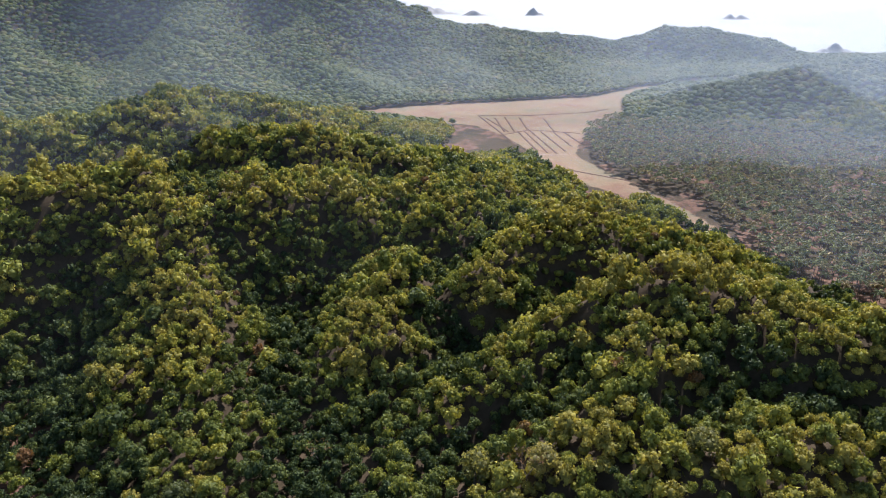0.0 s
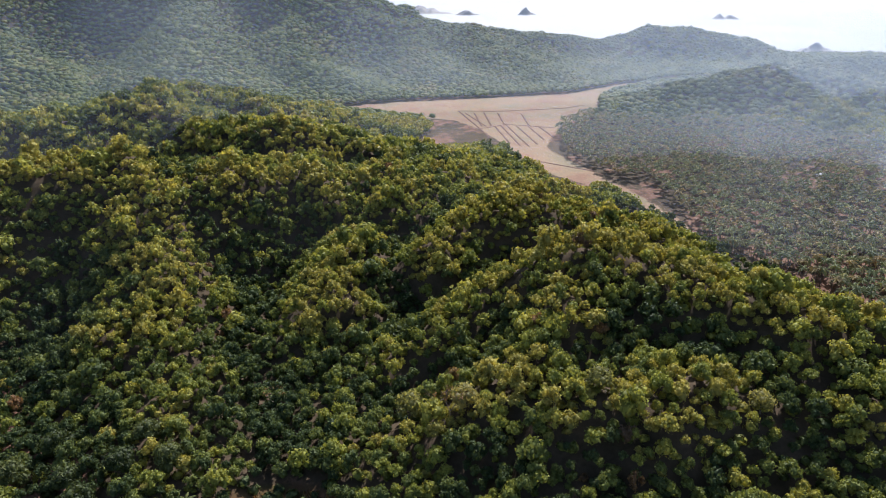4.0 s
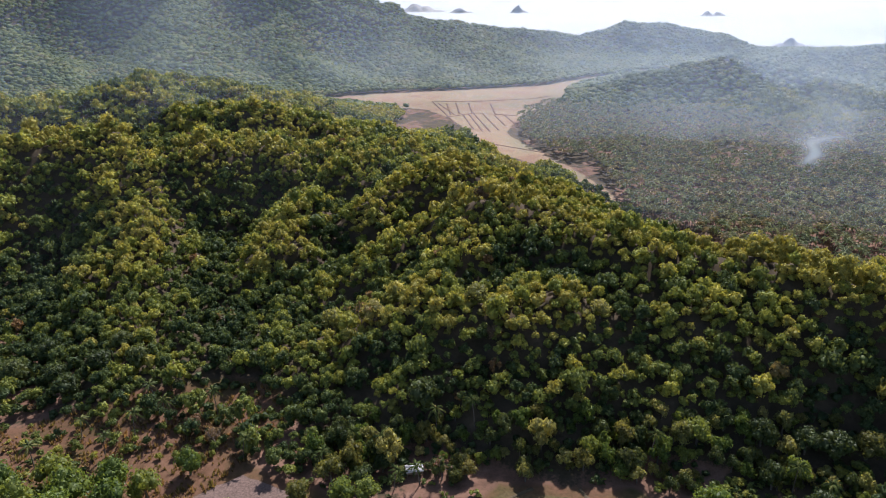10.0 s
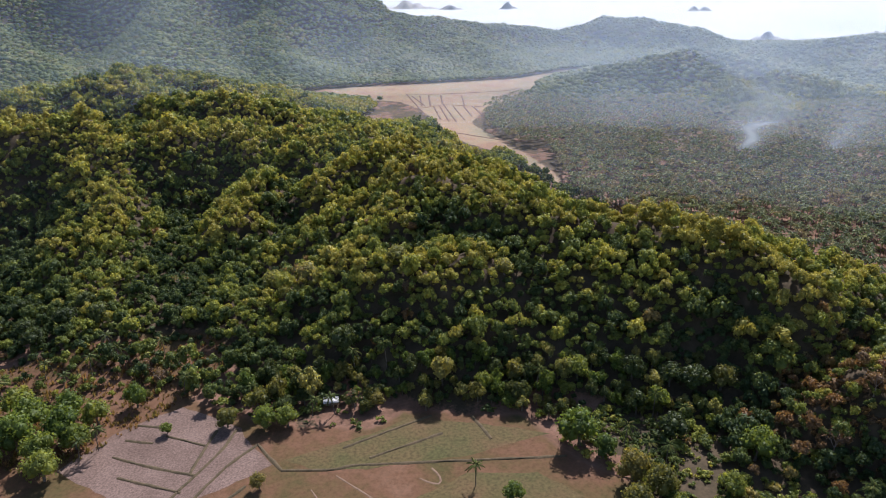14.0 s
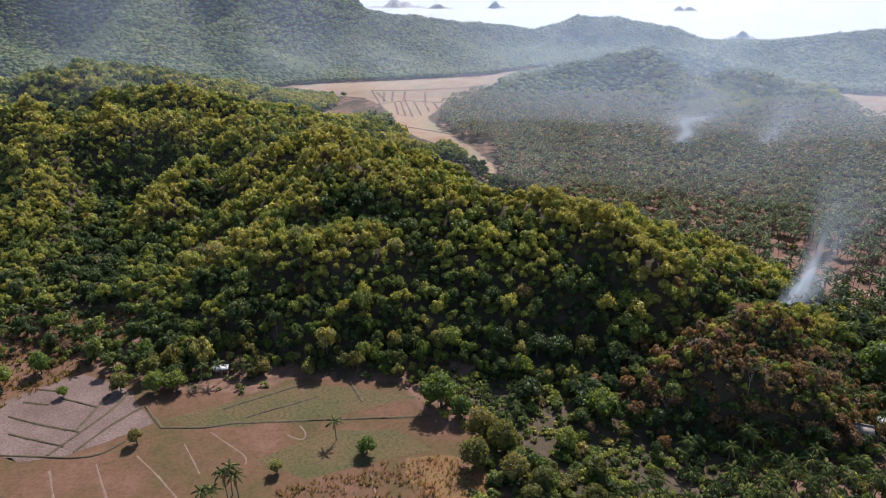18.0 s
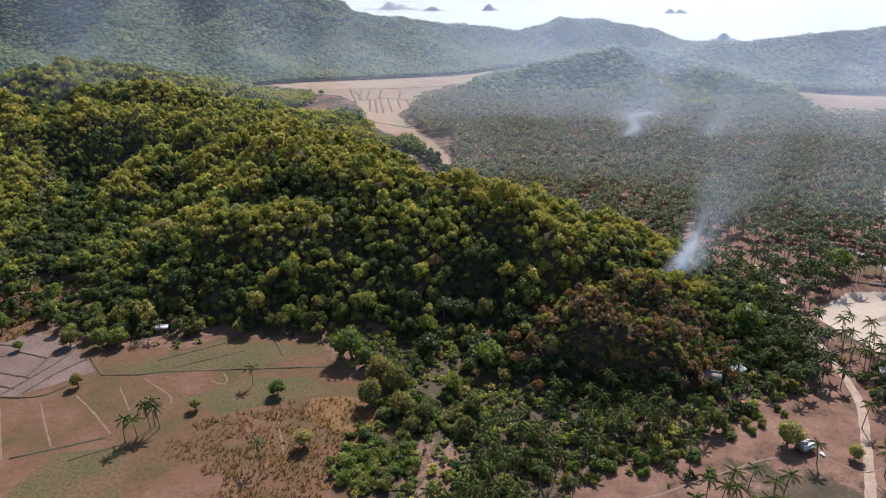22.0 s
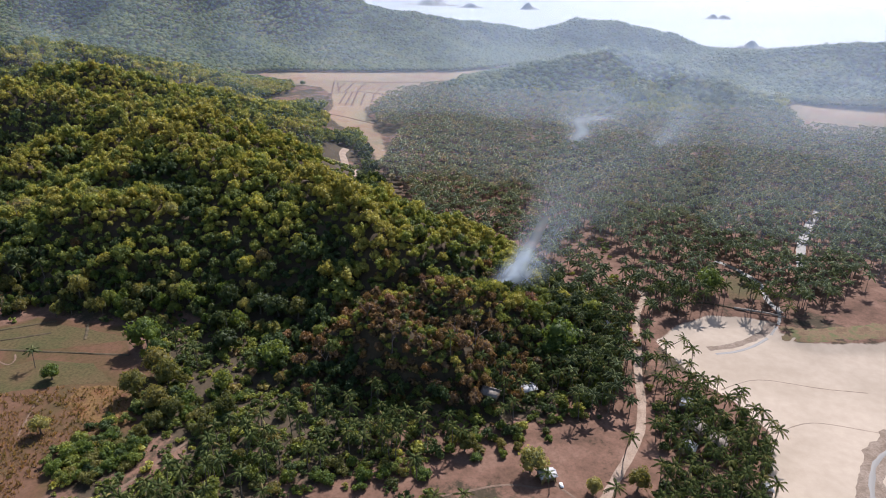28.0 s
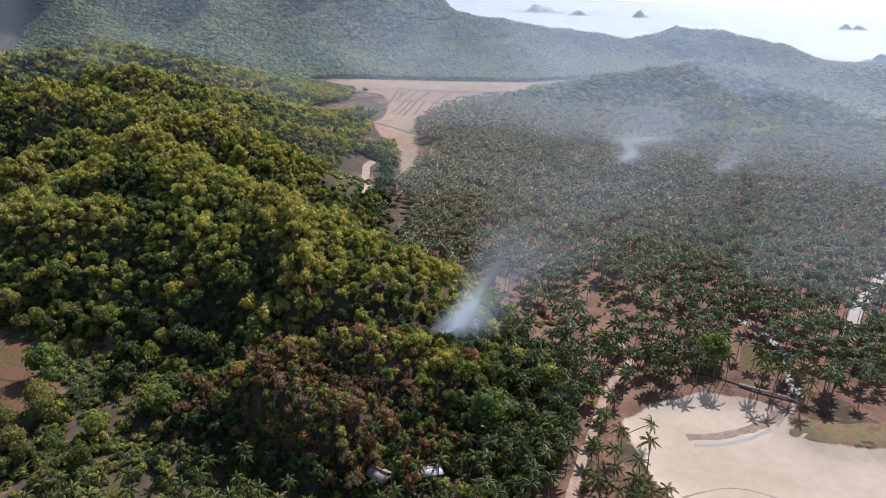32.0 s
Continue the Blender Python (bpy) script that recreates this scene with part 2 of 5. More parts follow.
def land(X, Y):
    X, Y = np.asarray(X, float), np.asarray(Y, float)
    shore = np.clip((inside_by(X, Y, SHORE) + 2) / 7, 0, 1)
    sea = np.clip((Y - 1230 - 0.05 * np.abs(X)) / 60, 0, 1) * 8
    low = PLAIN - 2.1 * shore * shore * (3 - 2 * shore) - np.clip((inside_by(X, Y, SHORE) - 90) / 200, 0, 1) * 3
    return low + hills(X, Y) - sea


def mesh_from(name, verts, faces, mats, point_values=None, face_mat=None):
    """A mesh from arrays of places and triangles or quads."""
    me = bpy.data.meshes.new(name)
    verts, faces = np.asarray(verts, np.float32), np.asarray(faces, np.int32)
    me.vertices.add(len(verts)), me.vertices.foreach_set("co", verts.ravel())
    k = faces.shape[1]
    me.loops.add(faces.size), me.loops.foreach_set("vertex_index", faces.ravel())
    me.polygons.add(len(faces))
    me.polygons.foreach_set("loop_start", np.arange(0, faces.size, k, dtype=np.int32))
    if face_mat is not None:
        me.polygons.foreach_set("material_index", np.asarray(face_mat, np.int32))
    for key, vals in (point_values or {}).items():
        me.attributes.new(key, "FLOAT", "POINT").data.foreach_set("value", np.asarray(vals, np.float32))
    for m in mats:
        me.materials.append(m)
    me.update(calc_edges=True)
    return me


def ground_material():
    m, n, l, b = material("ground_soil_grass_sand")
    big, mid, fine = noise_node(m, 0.02), noise_node(m, 0.12), noise_node(m, 0.9, 6.0, 0.7)
    litter = ramp(m, mid, [(0.3, (0.056, 0.044, 0.026)), (0.7, (0.105, 0.076, 0.048))])
    soil = ramp(m, mid, [(0.32, (0.115, 0.066, 0.043)), (0.5, (0.175, 0.098, 0.066)), (0.68, (0.225, 0.132, 0.092))])
    grass = ramp(m, noise_node(m, 0.036, 8.0, 0.68), [(0.34, (0.078, 0.065, 0.025)), (0.44, (0.106, 0.067, 0.031)), (0.53, (0.136, 0.072, 0.041)), (0.66, (0.174, 0.098, 0.062))])
    straw = ramp(m, noise_node(m, 0.03), [(0.35, (0.24, 0.20, 0.125)), (0.5, (0.30, 0.215, 0.135)), (0.65, (0.27, 0.165, 0.11))])
    sand = ramp(m, noise_node(m, 0.035, 5.0, 0.55), [(0.35, (0.385, 0.312, 0.232)), (0.65, (0.455, 0.372, 0.282))])

    def mask(key, wobble, edge):
        wide = maths(m, "MULTIPLY", maths(m, "SUBTRACT", mid, 0.5), wobble)
        small = maths(m, "MULTIPLY", maths(m, "SUBTRACT", fine, 0.5), wobble * 0.5)
        d = maths(m, "ADD", maths(m, "ADD", attribute(m, key), wide), small)
        return maths(m, "DIVIDE", maths(m, "ADD", d, edge / 2), edge, True)

    col = mix(m, mask("soil_by", 30.0, 4.0), litter, soil)
    col = mix(m, mask("field_by", 8.0, 2.0), col, grass)
    col = mix(m, mask("straw_by", 8.0, 2.0), col, straw)
    speck = ramp(m, fine, [(0.3, (0.62, 0.66, 0.6)), (0.55, (1.0, 1.0, 1.0)), (0.75, (1.18, 1.14, 1.1))])
    col = mix(m, 0.8, col, mix(m, 1.0, col, speck, "MULTIPLY"))
    ripple = ramp(m, noise_node(m, 0.35, 5.0, 0.6), [(0.3, (0.93, 0.92, 0.91)), (0.7, (1.04, 1.04, 1.04))])
    l.new(mix(m, mask("sand_by", 3.0, 0.8), col, mix(m, 1.0, sand, ripple, "MULTIPLY")), b.inputs["Base Color"])
    b.inputs["Roughness"].default_value, b.inputs["Specular IOR Level"].default_value = 0.95, 0.15
    bump(m, b, fine, 0.35, 0.12)
    return m


def stretch(stops):
    """Grid lines: (from, to, step), ..."""
    return np.unique(np.concatenate([np.arange(a, b, s) for a, b, s in stops]))


gx = stretch([(-4900, -900, 400), (-900, -280, 14), (-280, -100, 6), (-100, 460, 3.5), (460, 1100, 14), (1100, 4901, 400)])
gy = stretch([(-4900, -300, 400), (-300, -60, 30), (-60, 300, 3.5), (300, 560, 7), (560, 1340, 12), (1340, 4901, 400)])
GX, GY = np.meshgrid(gx, gy)
GZ = land(GX, GY)
ids = np.arange(GX.size).reshape(GX.shape)
quads = np.stack([ids[:-1, :-1], ids[:-1, 1:], ids[1:, 1:], ids[1:, :-1]], -1).reshape(-1, 4)
hill = hills(GX, GY)
ground = new("ground", mesh_from("ground", np.stack([GX, GY, GZ], -1).reshape(-1, 3), quads, [ground_material()], {
    "sand_by": inside_by(GX, GY, SHORE).ravel(),
    "field_by": np.maximum(inside_by(GX, GY, NEAR_FIELD), inside_by(GX, GY, DRY_CLEARING)).ravel(),
    "straw_by": np.maximum(inside_by(GX, GY, FAR_FIELD), inside_by(GX, GY, EAST_FIELD)).ravel(),
    "soil_by": (6 - hill * 4 + 8 * waves(GX, GY, 80, 9) - 13 * np.clip(inside_by(GX, GY, BUSHLAND) / 5, 0, 1) - np.clip((GY - 190) / 12, 0, 9) + 9 * np.exp(-(np.hypot((GX - 262) / 70, (GY - 205) / 70)) ** 4)).ravel()}))
ground.data.polygons.foreach_set("use_smooth", np.ones(len(quads), bool))
tagged(ground, "dry tropical ground of soil, pasture, stubble fields and pale beach sand", "ground", kind="structure")



def ground_at(x, y):
    """Height of the ground sheet at places, between its grid lines."""
    x, y = np.asarray(x, float), np.asarray(y, float)
    i, j = np.clip(np.searchsorted(gx, x) - 1, 0, len(gx) - 2), np.clip(np.searchsorted(gy, y) - 1, 0, len(gy) - 2)
    u, w = (x - gx[i]) / (gx[i + 1] - gx[i]), (y - gy[j]) / (gy[j + 1] - gy[j])
    return (1 - w) * ((1 - u) * GZ[j, i] + u * GZ[j, i + 1]) + w * ((1 - u) * GZ[j + 1, i] + u * GZ[j + 1, i + 1])


# the sea
m, n, l, b = material("sea_water_with_glare")
# base colour far paler than water, with the glare put into it
l.new(ramp(m, noise_node(m, 0.004), [(0.4, (0.33, 0.37, 0.39)), (0.6, (0.38, 0.42, 0.43))]), b.inputs["Base Color"])
b.inputs["Roughness"].default_value = 0.72
bump(m, b, noise_node(m, 0.12, 5.0), 1.0, 1.6)
sea_mat = m
sx = np.linspace(-4900, 4900, 15)
SX, SY = np.meshgrid(sx, sx)
sid = np.arange(SX.size).reshape(SX.shape)
sea = new("sea", mesh_from("sea", np.stack([SX, SY, 0 * SX], -1).reshape(-1, 3), np.stack([sid[:-1, :-1], sid[:-1, 1:], sid[1:, 1:], sid[1:, :-1]], -1).reshape(-1, 4), [sea_mat]))
tagged(sea, "pale glittering sea under a hazy bright sky", "sea", kind="structure")

# islands out at sea
def island(x, y, long, tall, humps, seed):
    rng = np.random.RandomState(seed)
    u, w = np.meshgrid(np.linspace(-1.15, 1.15, 40), np.linspace(-1.2, 1.2, 22))
    h = np.zeros(u.shape)
    for c, k, wd in humps:
        h = np.maximum(h, k * np.exp(-((u - c) / wd) ** 2 - (w / 0.75) ** 2))
    h = h * (1 + 0.14 * waves(u * 100, w * 60, 60, seed) + 0.035 * rng.normal(size=u.shape)) - 0.12
    pts = np.stack([x + u * long / 2, y + w * long * 0.22, h * tall], -1).reshape(-1, 3)
    i = np.arange(u.size).reshape(u.shape)
    ob = new("island", mesh_from("island", pts, np.stack([i[:-1, :-1], i[:-1, 1:], i[1:, 1:], i[1:, :-1]], -1).reshape(-1, 4), [island_mat]))
    return tagged(ob, "small rocky wooded island far out in the pale sea", "island", "islands out at sea")


# rock and scrub lightened to pale grey, distance haze put into the colour
island_mat = surface("far_island_haze_grey", [(0.35, (0.36, 0.36, 0.34)), (0.65, (0.5, 0.48, 0.45))], 0.03, fine=0.2)
island(-58, 2680, 230, 34, [(-0.7, 0.3, 0.4), (-0.05, 1.0, 0.34), (0.35, 0.7, 0.35), (0.75, 0.35, 0.3)], 1)
island(112, 2570, 105, 22, [(-0.1, 1.0, 0.55), (0.6, 0.4, 0.3)], 2)
island(325, 2580, 95, 28, [(-0.05, 1.0, 0.45), (0.5, 0.4, 0.4)], 3)
island(962, 2350, 115, 19, [(-0.35, 1.0, 0.3), (0.3, 0.8, 0.4)], 4)
island(742, 1335, 74, 17, [(0.0, 1.0, 0.4), (-0.5, 0.45, 0.35), (0.5, 0.45, 0.35)], 5)

# a glowing wall added as the hazy air over the horizon of the sea
m, n, l, b = material("horizon_haze_glow")
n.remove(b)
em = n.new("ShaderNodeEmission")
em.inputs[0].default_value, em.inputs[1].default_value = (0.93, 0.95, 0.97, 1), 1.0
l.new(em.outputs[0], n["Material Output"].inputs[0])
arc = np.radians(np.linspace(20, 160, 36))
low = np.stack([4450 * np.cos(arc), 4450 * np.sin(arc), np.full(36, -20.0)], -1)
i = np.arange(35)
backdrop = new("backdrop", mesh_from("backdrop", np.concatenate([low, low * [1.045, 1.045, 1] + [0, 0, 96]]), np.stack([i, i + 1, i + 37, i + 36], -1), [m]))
tagged(backdrop, "glowing white wall added as hazy air over the sea horizon", "backdrop", kind="structure")

# ---- plants ----
def ball(level):
    bm = bmesh.new()
    bmesh.ops.create_icosphere(bm, subdivisions=level, radius=1.0)
    v, f = np.array([x.co[:] for x in bm.verts]), np.array([[w.index for w in x.verts] for x in bm.faces])
    bm.free()
    return v, f


BALLS = {1: ball(1)}


def crown_shape(rng, lobes, level, leaves, leaf, flat=0.75, spread=0.62):
    """A crown about 1 wide in radius round the origin: lumpy lobes, and leaf sprays all over them."""
    vs, fs, base = [], [], 0
    centres = []
    for k in range(lobes):
        a, r = 2.4 * k + rng.rand(), (spread * math.sqrt((k + 0.3) / lobes) if lobes > 1 else 0)
        c = np.array([r * math.cos(a), r * math.sin(a), (0.35 - 0.5 * r * r) * (rng.rand() * 0.8 + 0.6) if lobes > 1 else 0.0])
        size = (0.42 + 0.2 * rng.rand()) if lobes > 1 else 0.86
        centres.append((c, size))
        v, f = BALLS[level]
        v = v * ((0.72 if lobes > 1 else 0.8) + 0.34 * (rng.rand(len(v), 1) - 0.5)) * size * np.array([1, 1, flat]) + c
        vs.append(v), fs.append(f + base)
        base += len(v)
    n = rng.normal(size=(leaves, 3))
    n[:, 2] = np.abs(n[:, 2]) * 0.9 - 0.25
    n /= np.linalg.norm(n, axis=1)[:, None]
    pick = rng.randint(0, lobes, leaves)
    cs, sz = np.array([c for c, _ in centres])[pick], np.array([s for _, s in centres])[pick]
    p = cs + n * np.array([1, 1, flat]) * (sz * (0.72 + 0.45 * rng.rand(leaves)))[:, None]
    u = np.cross(n, rng.normal(size=(leaves, 3)))
    u /= np.linalg.norm(u, axis=1)[:, None]
    w = np.cross(n, u) + n * (rng.rand(leaves, 1) - 0.3) * 0.9
    ls = (leaf * (0.6 + 0.8 * rng.rand(leaves)))[:, None]
    tri = np.stack([p + u * ls, p - 0.5 * u * ls + 0.8 * w * ls, p - 0.5 * u * ls - 0.8 * w * ls], 1).reshape(-1, 3)
    vs.append(tri), fs.append(np.arange(len(tri)).reshape(-1, 3) + base)
    return np.concatenate(vs), np.concatenate(fs)


def canopy_shape(rng, lumps, leaves, leaf, flat):
    """A crown about 1 in radius: a domed core of lumps, closely covered with leaf sprays that face all ways."""
    vs, fs, base = [], [], 0
    cs, sz = np.zeros((lumps, 3)), 0.36 + 0.16 * rng.rand(lumps)
    for k in range(lumps):
        th, a = math.acos(1 - (k + 0.4) / lumps * 1.2), 2.4 * k + 0.7 * rng.rand()
        cs[k] = np.array([math.sin(th) * math.cos(a), math.sin(th) * math.sin(a), flat * math.cos(th)]) * (0.46 + 0.18 * rng.rand())
        v, f = BALLS[1]
        vs.append(v * (0.74 + 0.3 * (rng.rand(len(v), 1) - 0.5)) * sz[k] + cs[k]), fs.append(f + base)
        base += len(v)
    n = rng.normal(size=(leaves, 3))
    n[:, 2] = np.where(rng.rand(leaves) < 0.75, np.abs(n[:, 2]), n[:, 2])
    n /= np.linalg.norm(n, axis=1)[:, None]
    pick = rng.randint(0, lumps, leaves)
    p = cs[pick] + n * (sz[pick] * (0.78 + 0.36 * rng.rand(leaves)))[:, None]
    face = n + 0.75 * rng.normal(size=(leaves, 3))
    face /= np.linalg.norm(face, axis=1)[:, None]
    u = np.cross(face, rng.normal(size=(leaves, 3)))
    u /= np.linalg.norm(u, axis=1)[:, None]
    w = np.cross(face, u)
    ls = (leaf * (0.55 + 0.9 * rng.rand(leaves)))[:, None]
    tri = np.stack([p + u * ls, p - 0.5 * u * ls + 0.8 * w * ls, p - 0.5 * u * ls - 0.8 * w * ls], 1).reshape(-1, 3)
    vs.append(tri), fs.append(np.arange(len(tri)).reshape(-1, 3) + base)
    return np.concatenate(vs), np.concatenate(fs)


def scatter(name, shapes, x, y, z, size, tall, tint, mats, seed, label, category):
    """Many plants that nobody could count, as one mesh."""
    rng = np.random.RandomState(seed)
    kind, turn = rng.randint(0, len(shapes), len(x)), rng.rand(len(x)) * 6.283
    V, F, T, base = [], [], [], 0
    for k, (v, f) in enumerate(shapes):
        i = np.nonzero(kind == k)[0]
        if not len(i):
            continue
        c, s = np.cos(turn[i])[:, None], np.sin(turn[i])[:, None]
        px = (v[:, 0] * c - v[:, 1] * s) * size[i][:, None] + x[i][:, None]
        py = (v[:, 0] * s + v[:, 1] * c) * size[i][:, None] + y[i][:, None]
        pz = v[:, 2] * tall[i][:, None] + z[i][:, None]
        V.append(np.stack([px, py, pz], -1).reshape(-1, 3))
        F.append((f[None] + (np.arange(len(i)) * len(v))[:, None, None]).reshape(-1, 3) + base)
        T.append(np.repeat(tint[i], len(v)))
        base += len(i) * len(v)
    ob = new(name, mesh_from(name, np.concatenate(V), np.concatenate(F), mats, {"tint": np.concatenate(T)}))
    return tagged(ob, label, category, kind="stuff")


def sown(x0, x1, y0, y1, step, seed, jitter=0.8):
    """Places on an uneven grid."""
    rng = np.random.RandomState(seed)
    X, Y = np.meshgrid(np.arange(x0, x1, step), np.arange(y0, y1, step * 0.87))
    X[1::2] += step / 2
    X, Y = X + (rng.rand(*X.shape) - 0.5) * step * jitter, Y + (rng.rand(*Y.shape) - 0.5) * step * jitter
    return X.ravel(), Y.ravel(), rng


def forest_tint_and_light(X, Y, rng):
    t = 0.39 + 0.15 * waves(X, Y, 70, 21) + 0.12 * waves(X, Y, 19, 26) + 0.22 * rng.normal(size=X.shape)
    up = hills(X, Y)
    # crests yellowed and hollows darkened: sun and shade put into the leaf tint
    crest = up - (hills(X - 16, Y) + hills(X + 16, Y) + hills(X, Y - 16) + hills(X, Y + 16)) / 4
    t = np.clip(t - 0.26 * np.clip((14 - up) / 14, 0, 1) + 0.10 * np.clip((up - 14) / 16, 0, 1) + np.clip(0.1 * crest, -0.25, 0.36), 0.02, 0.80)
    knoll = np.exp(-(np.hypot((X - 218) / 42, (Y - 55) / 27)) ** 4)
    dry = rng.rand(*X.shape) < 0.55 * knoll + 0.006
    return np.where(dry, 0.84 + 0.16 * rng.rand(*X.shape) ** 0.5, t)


near_shapes = [canopy_shape(np.random.RandomState(40 + k), 5 + k % 3, 300, 0.118, 0.75 + 0.14 * (k % 4)) for k in range(9)]
slope_shapes = [canopy_shape(np.random.RandomState(240 + k), 5 + k % 2, 180, 0.145, 0.8 + 0.12 * (k % 3)) for k in range(8)]
far_shapes = [crown_shape(np.random.RandomState(60 + k), 1, 1, 5, 0.24) for k in range(5)]
NEAR_WOOD = [(-64, 100), (-24, 92), (20, 74), (62, 79), (112, 74), (150, 72), (160, 62), (170, 38), (196, 31), (238, 31), (264, 60), (262, 82), (285, 100), (262, 128), (225, 160), (198, 190), (185, 205), (165, 258), (150, 330), (128, 372), (-700, 370), (-350, 190), (-160, 110)]


def thing_stretch(X, Y):
    """The foot of the near hill, where each tree is built as a thing of its own."""
    return (Y < 96 - 0.05 * X) & (X > 10) & (X < 165) & (Y > 62)


# (x, y, crown radius)
BIG_FRESH = [(118, 56, 6.0), (124, 50, 4.0), (167, 47, 5.0), (267, 68, 8.0), (337, 131, 6.5), (277, 64, 4.0), (155, 34, 3.6), (-24, 77, 3.8), (-9, 63, 2.0), (122, 83, 4.2), (96, 33, 3.0), (28, 66, 4.0), (21, 66, 3.6), (-60, 72, 5.2), (-52, 64, 5.6), (-43, 71, 5.0), (-39, 60, 5.4), (-32, 67, 4.4), (-50, 54, 5.8), (-41, 49, 5.0), (-34, 56, 4.4), (-62, 58, 5.8), (-36, 42, 4.6), (-72, 66, 5.2), (-54, 44, 5.2)]
BIG_OLIVE = [(130, 40, 4.6), (136, 34, 4.2), (128, 28, 4.2), (138, 21, 4.0), (145, 17, 3.6), (142, 12, 3.0), (161, 21, 3.4), (159, 12, 3.2), (9, 66, 3.4), (55, 76, 2.8), (284, 2, 3.2), (26, 38, 2.4), (168, 77, 4.4), (236, 13, 3.0)]
MANGOES = [(42, 98, 5.2), (146, 58, 4.6), (152, 80, 4.6), (160, 78, 5.2), (140, 82, 4.2), (-76, 112, 4.6), (-70, 124, 4.6), (-92, 133, 4.8), (-57, 123, 4.4), (-84, 120, 4.4), (-100, 122, 4.8), (-66, 134, 4.2)]
PALE = [(71, 25, 2.2), (110, 6, 3.2), (255, 6, 4.4), (60, 128, 4.2), (8, 138, 5.0), (24, 132, 4.4), (272, 0, 2.4), (100, 120, 3.6)]
DRY = [(222, 76, 3.2), (240, 50, 3.4), (233, 47, 3.0), (268, 84, 3.0), (256, 88, 3.4), (190, 46, 2.6), (206, 60, 2.4), (-28, 96, 3.0), (-22, 92, 2.6)]
FAR_ROAD_CUT = [(116, 356), (132, 352), (160, 264), (152, 234), (136, 238), (112, 320)]
X, Y, rng = sown(-330, 300, 30, 372, 3.8, 11)
ok = (inside_by(X, Y, NEAR_WOOD) > -2 + 4 * waves(X, Y, 25, 8)) & (inside_by(X, Y, FAR_FIELD) < -3) & (inside_by(X, Y, FAR_ROAD_CUT) < 0) & (rng.rand(len(X)) < 0.95) & (X > -Y * 0.9 - 20)
ok &= (inside_by(X, Y, DRY_CLEARING) < -1) | (rng.rand(len(X)) < 0.3)
for x, y, wide in (*BIG_FRESH, *BIG_OLIVE, *MANGOES, *PALE):
    ok &= np.hypot(X - x, (Y - y + 1) * 0.75) > 0.95 * wide
X, Y = X[ok], Y[ok]
r = 1.35 + 1.7 * rng.rand(len(X)) ** 1.8 + 1.6 * (rng.rand(len(X)) < 0.06)
knoll = np.exp(-(np.hypot((X - 222) / 40, (Y - 58) / 24)) ** 4)
r = r * (1 - 0.35 * knoll)
Z = ground_at(X, Y) + (0.8 + 2.6 * rng.rand(len(X))) * (1 - 0.4 * knoll) + r * 0.8
tints = forest_tint_and_light(X, Y, rng)
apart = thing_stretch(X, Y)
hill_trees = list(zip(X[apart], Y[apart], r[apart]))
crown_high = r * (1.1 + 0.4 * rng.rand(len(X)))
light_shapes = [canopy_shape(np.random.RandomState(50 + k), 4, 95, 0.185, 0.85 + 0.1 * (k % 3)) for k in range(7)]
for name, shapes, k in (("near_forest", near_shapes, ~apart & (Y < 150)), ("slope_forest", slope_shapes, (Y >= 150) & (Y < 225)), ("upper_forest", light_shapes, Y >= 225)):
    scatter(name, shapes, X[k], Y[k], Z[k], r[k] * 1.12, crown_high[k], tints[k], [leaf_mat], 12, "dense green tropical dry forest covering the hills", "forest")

X, Y, rng = sown(-900, 950, 366, 1290, 6.8, 13)
H = hills(X, Y)
ok = ((H > 0.1) | ((Y > 640) & (Y < 1235))) & (inside_by(X, Y, FAR_FIELD) < -3) & (inside_by(X, Y, EAST_FIELD) < -4) & (np.abs(X - 140) < 180 + Y * 0.72)
X, Y = X[ok], Y[ok]
r = 3.3 + 2.0 * rng.rand(len(X)) ** 2
Z = ground_at(X, Y) + 2.4 + r * 0.4
high, far_tint = r * (0.9 + 0.7 * rng.rand(len(X))), np.clip(0.45 + 0.25 * waves(X, Y, 120, 22) + 0.22 * rng.normal(size=len(X)), 0, 1)
back = Y > 610 + 30 * rng.normal(size=len(X))
far_wood = scatter("far_forest", far_shapes, X[back], Y[back], Z[back], r[back] * 1.45, 0.85 * high[back], far_tint[back], [far_leaf_mat], 14, "hazy grey-green forest on the far hills", "forest")
far_wood.data.polygons.foreach_set("use_smooth", np.ones(len(far_wood.data.polygons), bool))
k = ~back
scatter("middle_forest", [canopy_shape(np.random.RandomState(70 + j), 4, 60, 0.22, 0.85) for j in range(5)], X[k], Y[k], Z[k], r[k] * 1.15, high[k], np.clip(far_tint[k] + 0.08, 0, 0.8), [leaf_mat], 19, "dense green forest on the hills behind the near ridge", "forest")


